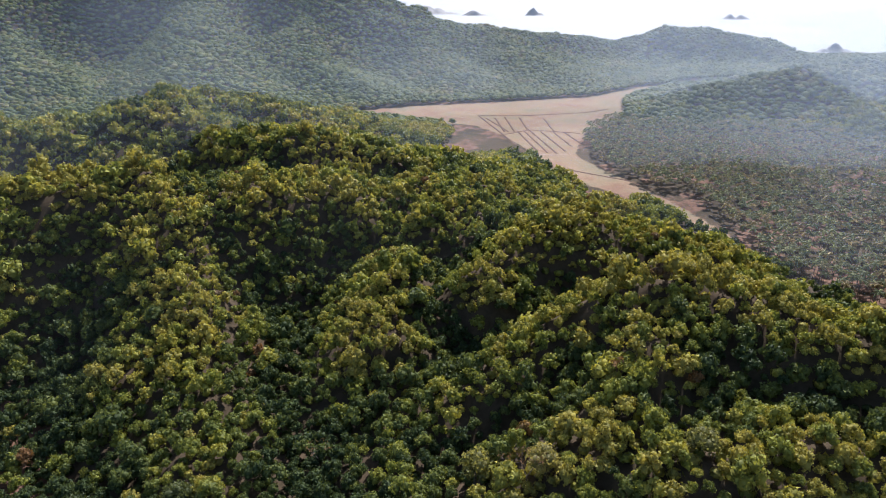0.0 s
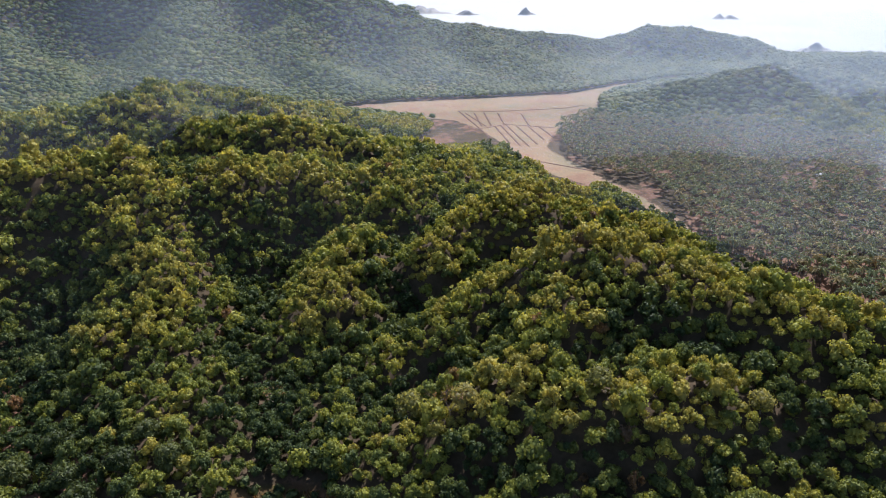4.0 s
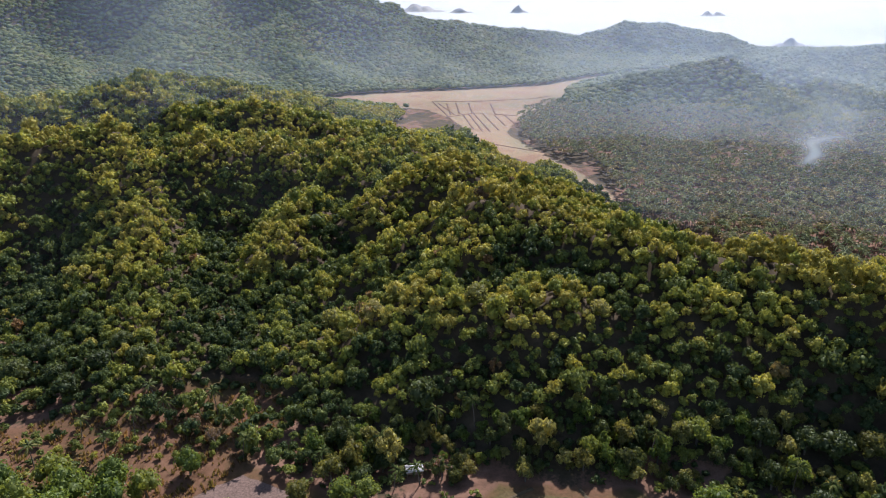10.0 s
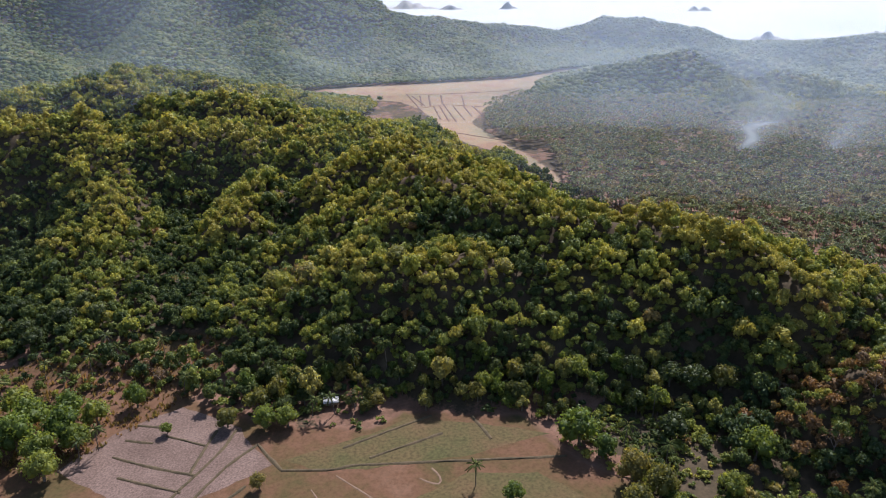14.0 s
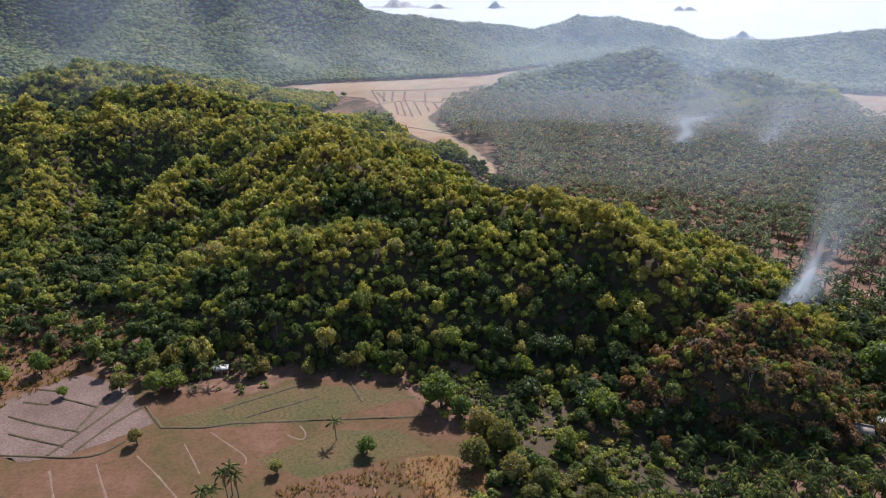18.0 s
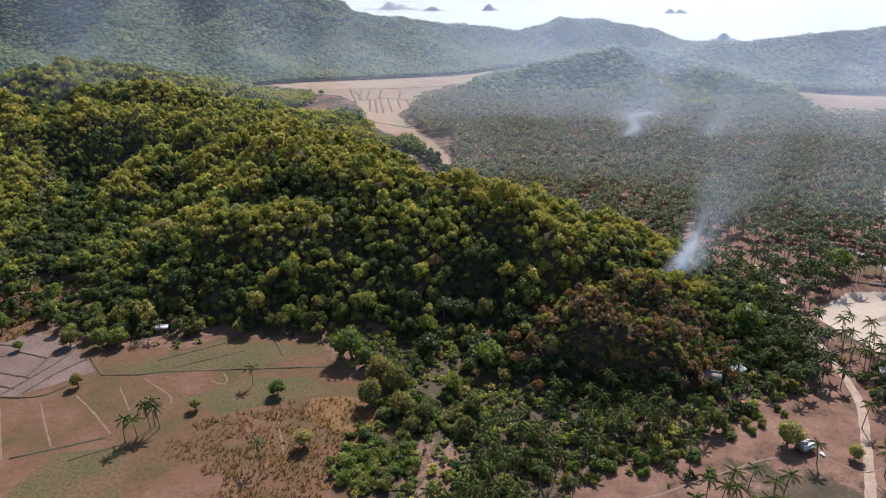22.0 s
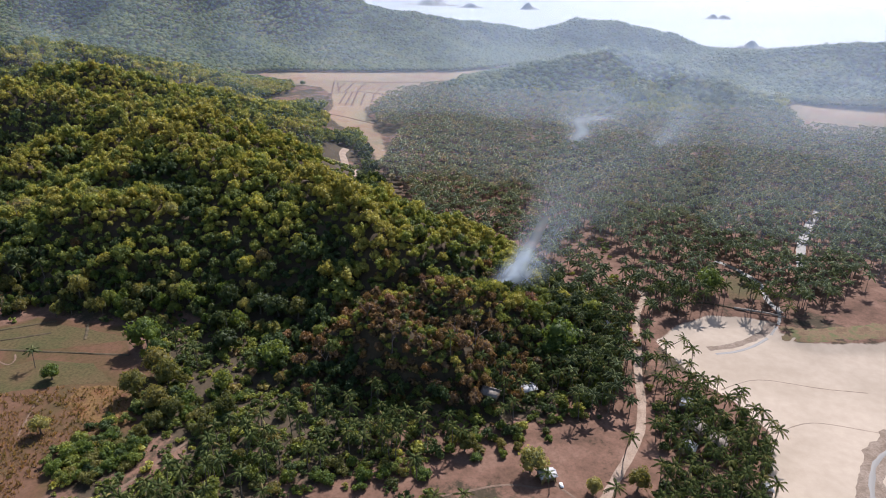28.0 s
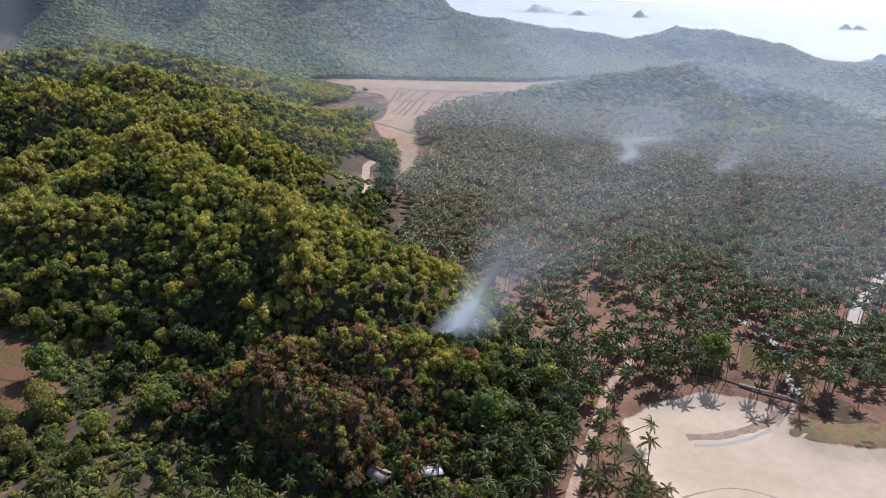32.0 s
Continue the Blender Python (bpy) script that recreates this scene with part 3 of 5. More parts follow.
def palm_shape(rng, fronds, parts, width):
    """A coconut crown: arching fronds from one point."""
    vs, fs, base = [], [], 0
    for k in range(fronds):
        a = 6.283 * (k * 0.382 + 0.05 * rng.rand())
        lift = 1.0 - 1.25 * k / fronds + 0.2 * rng.rand()
        ln = 1.0 * (0.8 + 0.3 * rng.rand())
        out = np.array([math.cos(a), math.sin(a), 0.0])
        side = np.array([-math.sin(a), math.cos(a), 0.0])
        s = np.linspace(0, 1, parts + 1)
        spine = out[None] * (s * ln * math.cos(lift * 0.6))[:, None] + np.array([0, 0, 1.0])[None] * (lift * s * ln * 0.75 - (0.55 + 0.1 * rng.rand()) * s ** 2 * ln)[:, None]
        wide = width * np.sin(np.pi * np.clip(s * 0.85 + 0.12, 0, 1))[:, None] + 0.01
        droop = np.array([0, 0, -0.5])[None] * wide
        v = np.concatenate([spine, spine + side * wide + droop, spine - side * wide + droop])
        q = parts + 1
        for j in range(parts):
            for o in (q, 2 * q):
                fs += [[base + j, base + j + 1, base + o + j + 1], [base + j, base + o + j + 1, base + o + j]]
        vs.append(v)
        base += len(v)
    return np.concatenate(vs), np.array(fs)


def trunk_shape(sides, curve, rng):
    """A thin leaning trunk from 0 to 1 in height, about 1 in radius at its foot (scaled apart)."""
    hs = np.array([0, 0.08, 0.5, 1.0])
    rad = np.array([1.35, 1.0, 0.8, 0.62])
    a = np.arange(sides) * 6.283 / sides
    v = np.concatenate([np.stack([np.cos(a) * r, np.sin(a) * r, np.full(sides, h)], -1) for h, r in zip(hs, rad)])
    f = []
    for j in range(3):
        for k in range(sides):
            p, q = j * sides + k, j * sides + (k + 1) % sides
            f += [[p, q, q + sides], [p, q + sides, p + sides]]
    return v, np.array(f)


far_palms = [palm_shape(np.random.RandomState(80 + k), 13, 3, 0.16) for k in range(5)]
X, Y, rng = sown(120, 1000, 84, 660, 5.3, 15, 0.7)
CLEARINGS = [(337, 131, 5), (300, 158, 13), (294, 180, 8), (238, 231, 7), (272, 434, 14), (345, 128, 8), (414, 219, 6), (425, 240, 6), (393, 176, 7), (404, 200, 6), (360, 140, 7), (356, 158, 6), (306, 118, 4), (310, 128, 4), (440, 262, 6), (300, 104, 5)]
ok = (hills(X, Y) < 0.8) & (inside_by(X, Y, FAR_FIELD) < -2) & (inside_by(X, Y, EAST_FIELD) < -4) & (inside_by(X, Y, NEAR_WOOD) < -2) & (inside_by(X, Y, SHORE) < -2)
ok &= (Y > 110 - 0.0 * X) & (X < 260 + Y * 1.05) & ((X > 160) | ((X > 100) & (Y > 425)))
ok &= rng.rand(len(X)) < np.clip(0.74 + (Y - 120) / 400, 0, 0.96) + 0.26 * waves(X, Y, 45, 31) - 0.25 * np.exp(-(np.hypot((X - 275) / 50, (Y - 190) / 55)) ** 4)
for cx, cy, cr in CLEARINGS:
    ok &= np.hypot(X - cx, Y - cy) > cr
X, Y = X[ok], Y[ok]
tall = 6.0 + 4.5 * rng.rand(len(X))
Zg = ground_at(X, Y)
size = 3.2 + 0.8 * rng.rand(len(X))
single = (Y < 122) & (X < 372)
grove_palms = list(zip(X[single], Y[single], tall[single]))
k = ~single
# the tint climbs with Y: distance haze put into the frond colour
palm_haze_tint = np.clip(np.clip(0.14 + (Y - 110) / 220, 0.1, 0.85) + 0.18 * rng.normal(size=len(X)), 0, 1)
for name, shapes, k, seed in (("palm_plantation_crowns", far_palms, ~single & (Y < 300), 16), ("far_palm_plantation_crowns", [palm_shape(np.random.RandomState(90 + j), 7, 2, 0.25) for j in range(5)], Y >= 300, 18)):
    scatter(name, shapes, X[k], Y[k], (Zg + tall)[k], size[k], size[k], palm_haze_tint[k], [palm_mat], seed, "coconut palm crowns of a wide plantation, greyed with distance as haze", "palm plantation")
k = ~single & (Y < 330)
scatter("palm_plantation_trunks", [trunk_shape(3, 0, rng)], X[k], Y[k], Zg[k] - 0.2, np.full(k.sum(), 0.17), tall[k] + 0.2, np.full(k.sum(), 0.5), [bark_mat], 17, "thin grey coconut palm trunks of a wide plantation", "palm plantation")

# the dark palm grove between the knoll, the road and the beach
DENSE_GROVE = [(262, 46), (268, 70), (266, 94), (262, 118), (290, 128), (330, 122), (322, 110), (304, 94), (303, 80), (298, 66), (296, 46), (289, 34), (274, 34)]
X, Y, rng = sown(240, 340, 20, 140, 4.6, 23, 0.8)
ok = (inside_by(X, Y, DENSE_GROVE) > 0) & (np.abs(X - np.interp(Y, [20, 44, 64, 98, 114, 128], [286, 293, 295, 300, 304, 310])) > 2.6) & (np.hypot(X - 267, Y - 68) > 7) & (rng.rand(len(X)) < 0.72)
X, Y = X[ok], Y[ok]
tall, size = 6.0 + 4.0 * rng.rand(len(X)), 3.0 + 0.8 * rng.rand(len(X))
scatter("palm_grove_crowns", far_palms, X, Y, ground_at(X, Y) + tall, size, size, 0.12 + 0.1 * rng.normal(size=len(X)), [palm_mat], 24, "dark green coconut palm crowns of a dense roadside grove", "palm plantation")
scatter("palm_grove_trunks", [trunk_shape(4, 0, rng)], X, Y, ground_at(X, Y) - 0.2, np.full(len(X), 0.17), tall + 0.2, np.full(len(X), 0.5), [bark_mat], 25, "thin grey coconut palm trunks of a dense roadside grove", "palm plantation")

# ---- single plants ----
def part(name, data, parent, label=""):
    ob = new(name, data)
    ob.parent = parent
    return tagged(ob, label)


def tube(path, radii, sides=5):
    """A tapered limb along a path."""
    path, vs, fs = [Vector(p) for p in path], [], []
    for k, (p, r) in enumerate(zip(path, radii)):
        way = (path[min(k + 1, len(path) - 1)] - path[max(k - 1, 0)]).normalized()
        u = way.orthogonal().normalized()
        w = way.cross(u)
        vs += [(p + (u * math.cos(a) + w * math.sin(a)) * r)[:] for a in (6.283 * j / sides for j in range(sides))]
    for k in range(len(path) - 1):
        for j in range(sides):
            p, q = k * sides + j, k * sides + (j + 1) % sides
            fs += [[p, q, q + sides], [p, q + sides, p + sides]]
    return np.array(vs), np.array(fs)


def joined(pieces):
    vs, fs, base = [], [], 0
    for v, f in pieces:
        vs.append(v), fs.append(f + base)
        base += len(v)
    return np.concatenate(vs), np.concatenate(fs)


def limbs(rng, height, spread, depth, start, r0, sides=5):
    """Limbs that fork from the trunk's top."""
    out, tips = [], []
    todo = [(Vector(start), Vector((0, 0, 1)), r0, depth, height)]
    while todo:
        p, way, r, d, ln = todo.pop()
        for k in range(3 if d == depth else 2):
            a = rng.rand() * 6.283 + 2.1 * k
            go = (way + Vector((math.cos(a), math.sin(a), 0.25 * rng.rand())) * spread * (0.7 + 0.5 * rng.rand())).normalized()
            mid = p + go * ln * 0.5 + Vector((rng.rand() - 0.5, rng.rand() - 0.5, 0.3)) * ln * 0.15
            end = mid + (go + Vector((0, 0, 0.25))).normalized() * ln * 0.5
            out.append(tube([p, mid, end], [r, r * 0.75, r * 0.5], sides))
            if d > 1:
                todo.append((end, go, r * 0.5, d - 1, ln * 0.68))
            else:
                tips.append(end)
    return out, tips


LEAFY = {
    "fresh": foliage("fresh_green_leaves", [(0.0, (0.088, 0.132, 0.036)), (0.5, (0.132, 0.182, 0.045)), (1.0, (0.200, 0.230, 0.058))], by="own", through_leaf=0.45),
    "olive": foliage("olive_green_leaves", [(0.0, (0.092, 0.108, 0.040)), (0.5, (0.150, 0.152, 0.050)), (1.0, (0.215, 0.192, 0.070))], by="own", through_leaf=0.45),
    "mango": foliage("dark_glossy_leaves", [(0.0, (0.048, 0.068, 0.026)), (0.5, (0.075, 0.098, 0.036)), (1.0, (0.11, 0.13, 0.05))], by="own", through_leaf=0.3, spec=0.2),
    "pale": foliage("pale_feathery_leaves", [(0.0, (0.218, 0.228, 0.090)), (0.5, (0.277, 0.271, 0.105)), (1.0, (0.336, 0.307, 0.135))], by="own", through_leaf=0.5),
    "dry": foliage("dry_rust_leaves", [(0.0, (0.20, 0.14, 0.085)), (0.5, (0.25, 0.15, 0.10)), (1.0, (0.27, 0.135, 0.105))], by="own", through_leaf=0.4),
}
WORDS = {"fresh": "fresh green broadleaf tree with a rounded leafy crown", "olive": "olive-green broadleaf tree with an uneven crown", "mango": "dark glossy mango tree with a dense domed crown",
         "pale": "pale feathery tree with a loose airy crown", "dry": "dry rust-brown tree with withered leaves"}


def tree_model(kind, seed, lobes=9, leaves=1000, leaf=0.075, flat=0.95):
    """A tree 1 in crown radius: the crown hangs low over its trunk."""
    rng = np.random.RandomState(seed)
    v, f = canopy_shape(rng, lobes, leaves, leaf, flat)
    root = new("broadleaf_tree")
    part("crown", mesh_from("crown", v * [1.08, 1.08, 1.1] + [0, 0, 0.85], f, [LEAFY[kind]]), root)
    stem = part("trunk", mesh_from("trunk", *tube([(0, 0, -0.15), (0.03, 0.01, 0.35), (0.0, 0.04, 0.8)], [0.1, 0.075, 0.06], 6), [bark_mat]), root)
    bits, _ = limbs(rng, 0.5, 0.9, 1, (0, 0.04, 0.55), 0.045, 4)
    for v, f in bits if lobes > 5 else []:
        part("limb", mesh_from("limb", v, f, [bark_mat]), stem)
    root["label"], root["category"] = WORDS[kind], "tree"
    return root


def plant_all(models, places, seed, group, scale_z=(0.95, 1.25), drop=0.0):
    """Copies of the models at (x, y, crown radius)."""
    rng = np.random.RandomState(seed)
    for x, y, r in places:
        m = models[rng.randint(len(models))]
        ob = copy_thing(m, pose(x, y, float(ground_at(x, y)) - drop * r, 4 * rng.normal(), 4 * rng.normal(), 360 * rng.rand()))
        ob.scale = (r, r, r * (scale_z[0] + (scale_z[1] - scale_z[0]) * rng.rand()))
        ob["group"] = group


def spent(models):
    """Removes the patterns once all copies stand."""
    for m in models:
        for o in (*m.children_recursive, m):
            bpy.data.objects.remove(o)


tree_models = {k: [tree_model(k, 200 + 10 * i + j) for j in range(4 if k in ("fresh", "olive") else 2)] for i, k in enumerate(LEAFY)}
bush_models = [tree_model("fresh", 300 + j, 5, 460, 0.10, 0.85) for j in range(3)] + [tree_model("olive", 310 + j, 5, 460, 0.10, 0.85) for j in range(2)]
for b in bush_models:
    b.name, b["label"], b["category"] = "bush", "leafy green bush low to the dry ground", "bush"

rng = np.random.RandomState(5)
mixed = {"fresh": [], "olive": [], "mango": [], "pale": []}
for x, y, r in hill_trees:
    mixed[("olive", "olive", "mango", "fresh", "fresh", "mango", "mango", "pale")[rng.randint(8)]].append((x, y, r * 1.05))
foot_models = {k: [tree_model(k, 260 + 10 * i + j, 5, 620, 0.098) for j in range(3)] for i, k in enumerate(mixed)}
for k, places in mixed.items():
    plant_all(foot_models[k], places, 50, "trees at the foot of the hill", (1.0, 1.5))

plant_all(tree_models["fresh"], BIG_FRESH, 51, "trees of the lowland")
plant_all(tree_models["olive"], BIG_OLIVE, 52, "trees of the lowland")
plant_all(tree_models["mango"], MANGOES, 53, "mango trees")
plant_all(tree_models["pale"], PALE, 54, "trees of the lowland")
plant_all(tree_models["dry"], DRY, 55, "withered trees")


def thicket(outline, step, seed, keep=0.8, size=(1.3, 2.4)):
    xs, ys = [p[0] for p in outline], [p[1] for p in outline]
    X, Y, rng = sown(min(xs), max(xs), min(ys), max(ys), step, seed)
    ok = (inside_by(X, Y, outline) > 0) & (rng.rand(len(X)) < keep)
    return [(x, y, size[0] + (size[1] - size[0]) * rng.rand()) for x, y in zip(X[ok], Y[ok])]


THICKETS = [
    ([(168, 14), (176, 34), (190, 40), (236, 38), (230, 20), (200, 6), (184, 8)], 4.4, 0.22, (1.2, 2.2)),
    ([(130, 44), (126, 22), (136, 12), (148, 14), (150, 28), (140, 44)], 4.6, 0.7, (1.4, 2.6)),
    ([(186, -36), (190, -20), (204, -24), (214, -36)], 4.6, 0.5, (1.2, 2.0)),
    ([(262, 40), (276, 66), (282, 100), (293, 100), (291, 70), (284, 44)], 3.6, 0.8, (1.2, 2.4)),
    ([(124, -12), (122, 2), (132, 8), (143, 10), (144, -6), (136, -16)], 3.6, 0.95, (1.6, 2.8)),
    ([(140, 12), (150, 26), (160, 34), (168, 34), (172, 18), (162, 6), (152, 8)], 3.8, 0.55, (1.4, 2.6)),
    ([(158, -4), (175, 4), (200, 6), (222, 8), (232, 4), (222, -4), (205, -8), (188, -12), (170, -8)], 3.9, 0.42, (1.4, 2.8)),
    ([(148, -34), (150, -14), (166, -8), (186, -14), (184, -34)], 4.4, 0.4, (1.3, 2.5)),
    ([(276, 40), (284, 62), (290, 78), (280, 80), (262, 52)], 4.0, 0.8, (1.4, 2.2)),
    ([(-90, 100), (-40, 104), (-12, 84), (-30, 80), (-80, 86)], 5.5, 0.55, (1.2, 2.0)),
    ([(236, 6), (258, 16), (276, 36), (268, 40), (244, 24), (226, 14)], 4.2, 0.65, (1.3, 2.2)),
    ([(180, 14), (186, 34), (214, 34), (216, 14)], 4.6, 0.2, (1.2, 2.0)),
    ([(298, 8), (300, 40), (312, 50), (324, 42), (326, 10)], 5.0, 0.6, (1.2, 2.0)),
]
bushes = [p for k, (outline, step, keep, size) in enumerate(THICKETS) for p in thicket(outline, step, 70 + k, keep, size)]
bushes.sort(key=lambda p: p[1])
plant_all(bush_models, bushes[:290], 90, "bushes of the lowland", (0.8, 1.15), 0.45)
bx, by, br = np.array(bushes[290:]).T
rng = np.random.RandomState(97)
scatter("thicket", near_shapes, bx, by, ground_at(bx, by) + 0.7 * br, br, br * 1.1, 0.2 + 0.5 * rng.rand(len(bx)), [leaf_mat], 98, "thicket of leafy green bushes behind the field", "scrub")


# the belt of dense bushes between the field, the knoll and the bare ground
BELT = [(127, 20), (112, 60), (118, 74), (160, 78), (172, 56), (184, 44), (224, 41), (258, 50), (268, 56), (291, 61), (283, 41), (266, 26), (241, 19), (230, 9), (208, -7), (188, -5), (161, -26), (147, -27), (121, -9), (118, 2)]
BARE = [[(143, 5), (154, 14), (157, 3), (148, -13), (137, -25), (134, -23)], [(143, 41), (152, 53), (155, 41), (148, 30)], [(163, 24), (172, 27), (174, 21), (165, 17)], [(247, 28), (253, 43), (261, 39), (254, 27)], [(112, 30), (112, 60), (122, 60), (128, 44), (128, 22)]]
X, Y, rng = sown(110, 295, -30, 80, 3.5, 141)
ok = (inside_by(X, Y, BELT) > 0) & (np.max([inside_by(X, Y, b) for b in BARE], 0) < -0.6) & (rng.rand(len(X)) < 0.5 + 0.42 * waves(X, Y, 20, 142))
X, Y = X[ok], Y[ok]
r = 0.9 + 1.7 * rng.rand(len(X)) ** 1.6
scatter("belt_thicket", near_shapes, X, Y, ground_at(X, Y) + 0.55 * r, r * 1.15, r, np.clip(0.3 + 0.2 * waves(X, Y, 18, 143) + 0.2 * rng.normal(size=len(X)), 0.05, 0.84), [leaf_mat], 144, "dense green bushes and low trees between field and bare ground", "scrub")


def palm_model(seed):
    """A coconut palm 1 tall, crown apart: trunk, and each frond."""
    rng = np.random.RandomState(seed)
    root = new("coconut_palm")
    lean = 0.06 + 0.08 * rng.rand()
    H = 9.2
    top = Vector((lean * H, 0, H))
    part("trunk", mesh_from("trunk", *tube([(0, 0, -0.3), (lean * 0.5, 0, 0.4), (lean * H * 0.35, 0, H * 0.5), top], [0.26, 0.17, 0.14, 0.11], 6), [bark_mat]), root)
    heart = part("crown", mesh_from("crown", *tube([top - Vector((0, 0, 0.5)), top, top + Vector((0.02, 0, 0.5)), top + Vector((0.05, 0, 1.1))], [0.12, 0.2, 0.12, 0.02], 6), [palm_leaf_mat]), root, "pale green bud of young fronds")
    n = 12
    for k in range(n):
        a, lift = 6.283 * (k * 0.382), 1.1 - 1.6 * k / n + 0.2 * rng.rand()
        v, f = FROND[rng.randint(len(FROND))]
        s = v[:, 0]
        ln = 2.75 + 0.55 * rng.rand()
        x = s * ln * math.cos(lift * 0.6)
        z = (lift * 0.75 * s - 0.55 * s * s) * ln + v[:, 2] * ln
        y = v[:, 1] * ln
        p = np.stack([x * math.cos(a) - y * math.sin(a) + top.x, x * math.sin(a) + y * math.cos(a) + top.y, z + top.z], -1)
        part("frond", mesh_from("frond", p, f, [palm_leaf_mat]), heart)
    root["label"], root["category"] = "coconut palm with a thin leaning trunk and arching fronds", "palm tree"
    return root


def frond_shape(rng, parts=7):
    """A feather: broad drooping leaflets off both sides of a rib that runs from 0 to 1 along x."""
    vs, fs = [], []
    for j in range(parts):
        s0, s1 = 0.08 + 0.92 * j / parts, 0.08 + 0.92 * (j + 1) / parts
        w = 0.155 * math.sin(math.pi * min(1, 0.16 + 0.78 * (s0 + s1) / 2)) * (0.8 + 0.4 * rng.rand())
        for side in (-1, 1):
            b, drop = len(vs), -0.09 - 0.06 * rng.rand()
            vs += [(s0, 0, 0), (s1, 0, 0), (s1 + 0.09, side * w, drop), (s0 + 0.13, side * w * 0.9, drop)]
            fs += [[b, b + 1, b + 2], [b, b + 2, b + 3]]
    return np.array(vs, float), np.array(fs)


FROND = [frond_shape(np.random.RandomState(7 + k)) for k in range(3)]
palm_leaf_mat = foliage("coconut_frond_leaflets", [(0.0, (0.048, 0.070, 0.022)), (0.6, (0.085, 0.108, 0.032)), (0.9, (0.135, 0.145, 0.046)), (1.0, (0.22, 0.18, 0.08))], by="own", through_leaf=0.35, spec=0.15)
palm_models = [palm_model(500 + k) for k in range(5)]

FIELD_PALMS = [(86, 39, 0.75), (55, 8, 0.95), (58, 10, 0.75), (60, 15, 1.0), (61, 16, 1.1), (63, 15, 0.9), (99, -3, 0.9), (85, -30, 0.9), (92, -27, 0.9), (97, -33, 0.9), (125, -32, 0.9)]
BELT_PALMS = [(130, 52), (136, 48), (141, 46), (188, 26), (199, 25), (205, 30), (213, 32), (213, 21), (215, 12), (184, 13), (165, 6), (174, 3), (180, 3), (182, -2), (167, -7), (165, -3), (170, -8), (157, -19), (164, -14), (160, -23), (165, -22), (171, -21), (149, -21), (151, -26), (158, -27), (162, -28), (168, -30), (176, -28), (181, -31), (173, -27)]
EAST_PALMS = [(208, 28), (211, 17), (216, 18), (212, 8), (216, 7), (229, 41), (206, 13), (202, 13), (240, 43), (246, 46), (247, 34), (253, 38), (258, 43), (250, 29), (263, 46), (262, 34), (270, 44), (277, 50), (271, 32), (246, 26), (235, 14), (224, -1), (277, 55), (285, 61), (258, 50), (264, 55), (273, 59), (282, 70), (288, 68), (290, 84), (284, 88), (278, 94), (292, 96), (286, 104)]
SOUTH_PALMS = [(223, -17), (225, -20), (230, -14), (236, -12), (240, -17), (244, -16), (228, -22), (233, -26), (239, -25), (236, -29), (228, -31), (209, -27), (205, -31), (216, -26), (260, -2), (276, -8), (282, 14)]
BEACH_PALMS = [(300, 58), (304, 61), (304, 54), (311, 58), (299, 51), (309, 51), (302, 46), (309, 46), (313, 64), (306, 70)]
WOOD_PALMS = [(-62, 92), (-52, 84), (-38, 98), (-24, 104), (-70, 80), (-14, 96), (23, 84), (31, 82), (14, 79), (35, 71), (42, 73), (46, 91), (58, 90), (-27, 55), (-30, 50), (-46, 93), (-11, 83), (-45, 107), (150, 64), (143, 68), (104, 84), (108, 80)]
GROVE = [(291, 6), (294, 30), (299, 44), (308, 54), (325, 47), (330, 30), (321, 4), (312, -20), (300, -60), (270, -60), (280, -20)]
X, Y, rng = sown(265, 332, -60, 56, 3.4, 151)
ok = (inside_by(X, Y, GROVE) > 1) & (rng.rand(len(X)) < 0.6 + 0.3 * waves(X, Y, 15, 152))
X, Y = X[ok], Y[ok]
r = 0.9 + 1.2 * rng.rand(len(X))
scatter("grove_undergrowth", near_shapes, X, Y, ground_at(X, Y) + 0.6 * r, r * 1.15, r, np.clip(0.12 + 0.12 * rng.normal(size=len(X)), 0.02, 0.5), [leaf_mat], 153, "dark green bushes beneath the palms of the beach grove", "scrub")
rng = np.random.RandomState(8)
spots = [(x, y, s) for x, y, s in FIELD_PALMS]
for bunch in (BELT_PALMS, EAST_PALMS, SOUTH_PALMS, BEACH_PALMS, WOOD_PALMS):
    spots += [(x + rng.rand() - 0.5, y + rng.rand() - 0.5, 0.75 + 0.4 * rng.rand()) for x, y in bunch]
ROADSIDE = [(264, 46), (270, 70), (274, 98), (282, 112), (294, 112), (293, 92), (291, 66), (284, 46)]
spots += [(x, y, 0.75 + 0.35 * rng.rand()) for x, y, _ in thicket(ROADSIDE, 5.2, 67, 0.85) if math.hypot(x - 267, y - 68) > 7]
spots += [(x, y, 0.8 + 0.35 * rng.rand()) for x, y, _ in thicket([(150, -36), (158, -4), (170, 12), (190, 20), (232, 26), (236, 12), (206, 4), (190, -10), (186, -36)], 7.0, 68, 0.8)]
spots += [(x, y, 0.75 + 0.35 * rng.rand()) for x, y, _ in thicket(GROVE, 5.0, 66, 0.95)]
spots += [(x, y, t / 8.5) for x, y, t in grove_palms]
for x, y, s in spots:
    ob = copy_thing(palm_models[rng.randint(5)], pose(x, y, float(ground_at(x, y)), 0, 0, 360 * rng.rand()))
    ob.scale = (0.9 + 0.15 * rng.rand(),) * 2 + (s,)
    ob["group"] = "coconut palms near the beach"
leaner = copy_thing(palm_models[1], pose(307, 80, float(ground_at(307, 80)), 8, 48, 12))
tagged(leaner, "coconut palm leaning far out over the sand", "palm tree", "coconut palms near the beach")

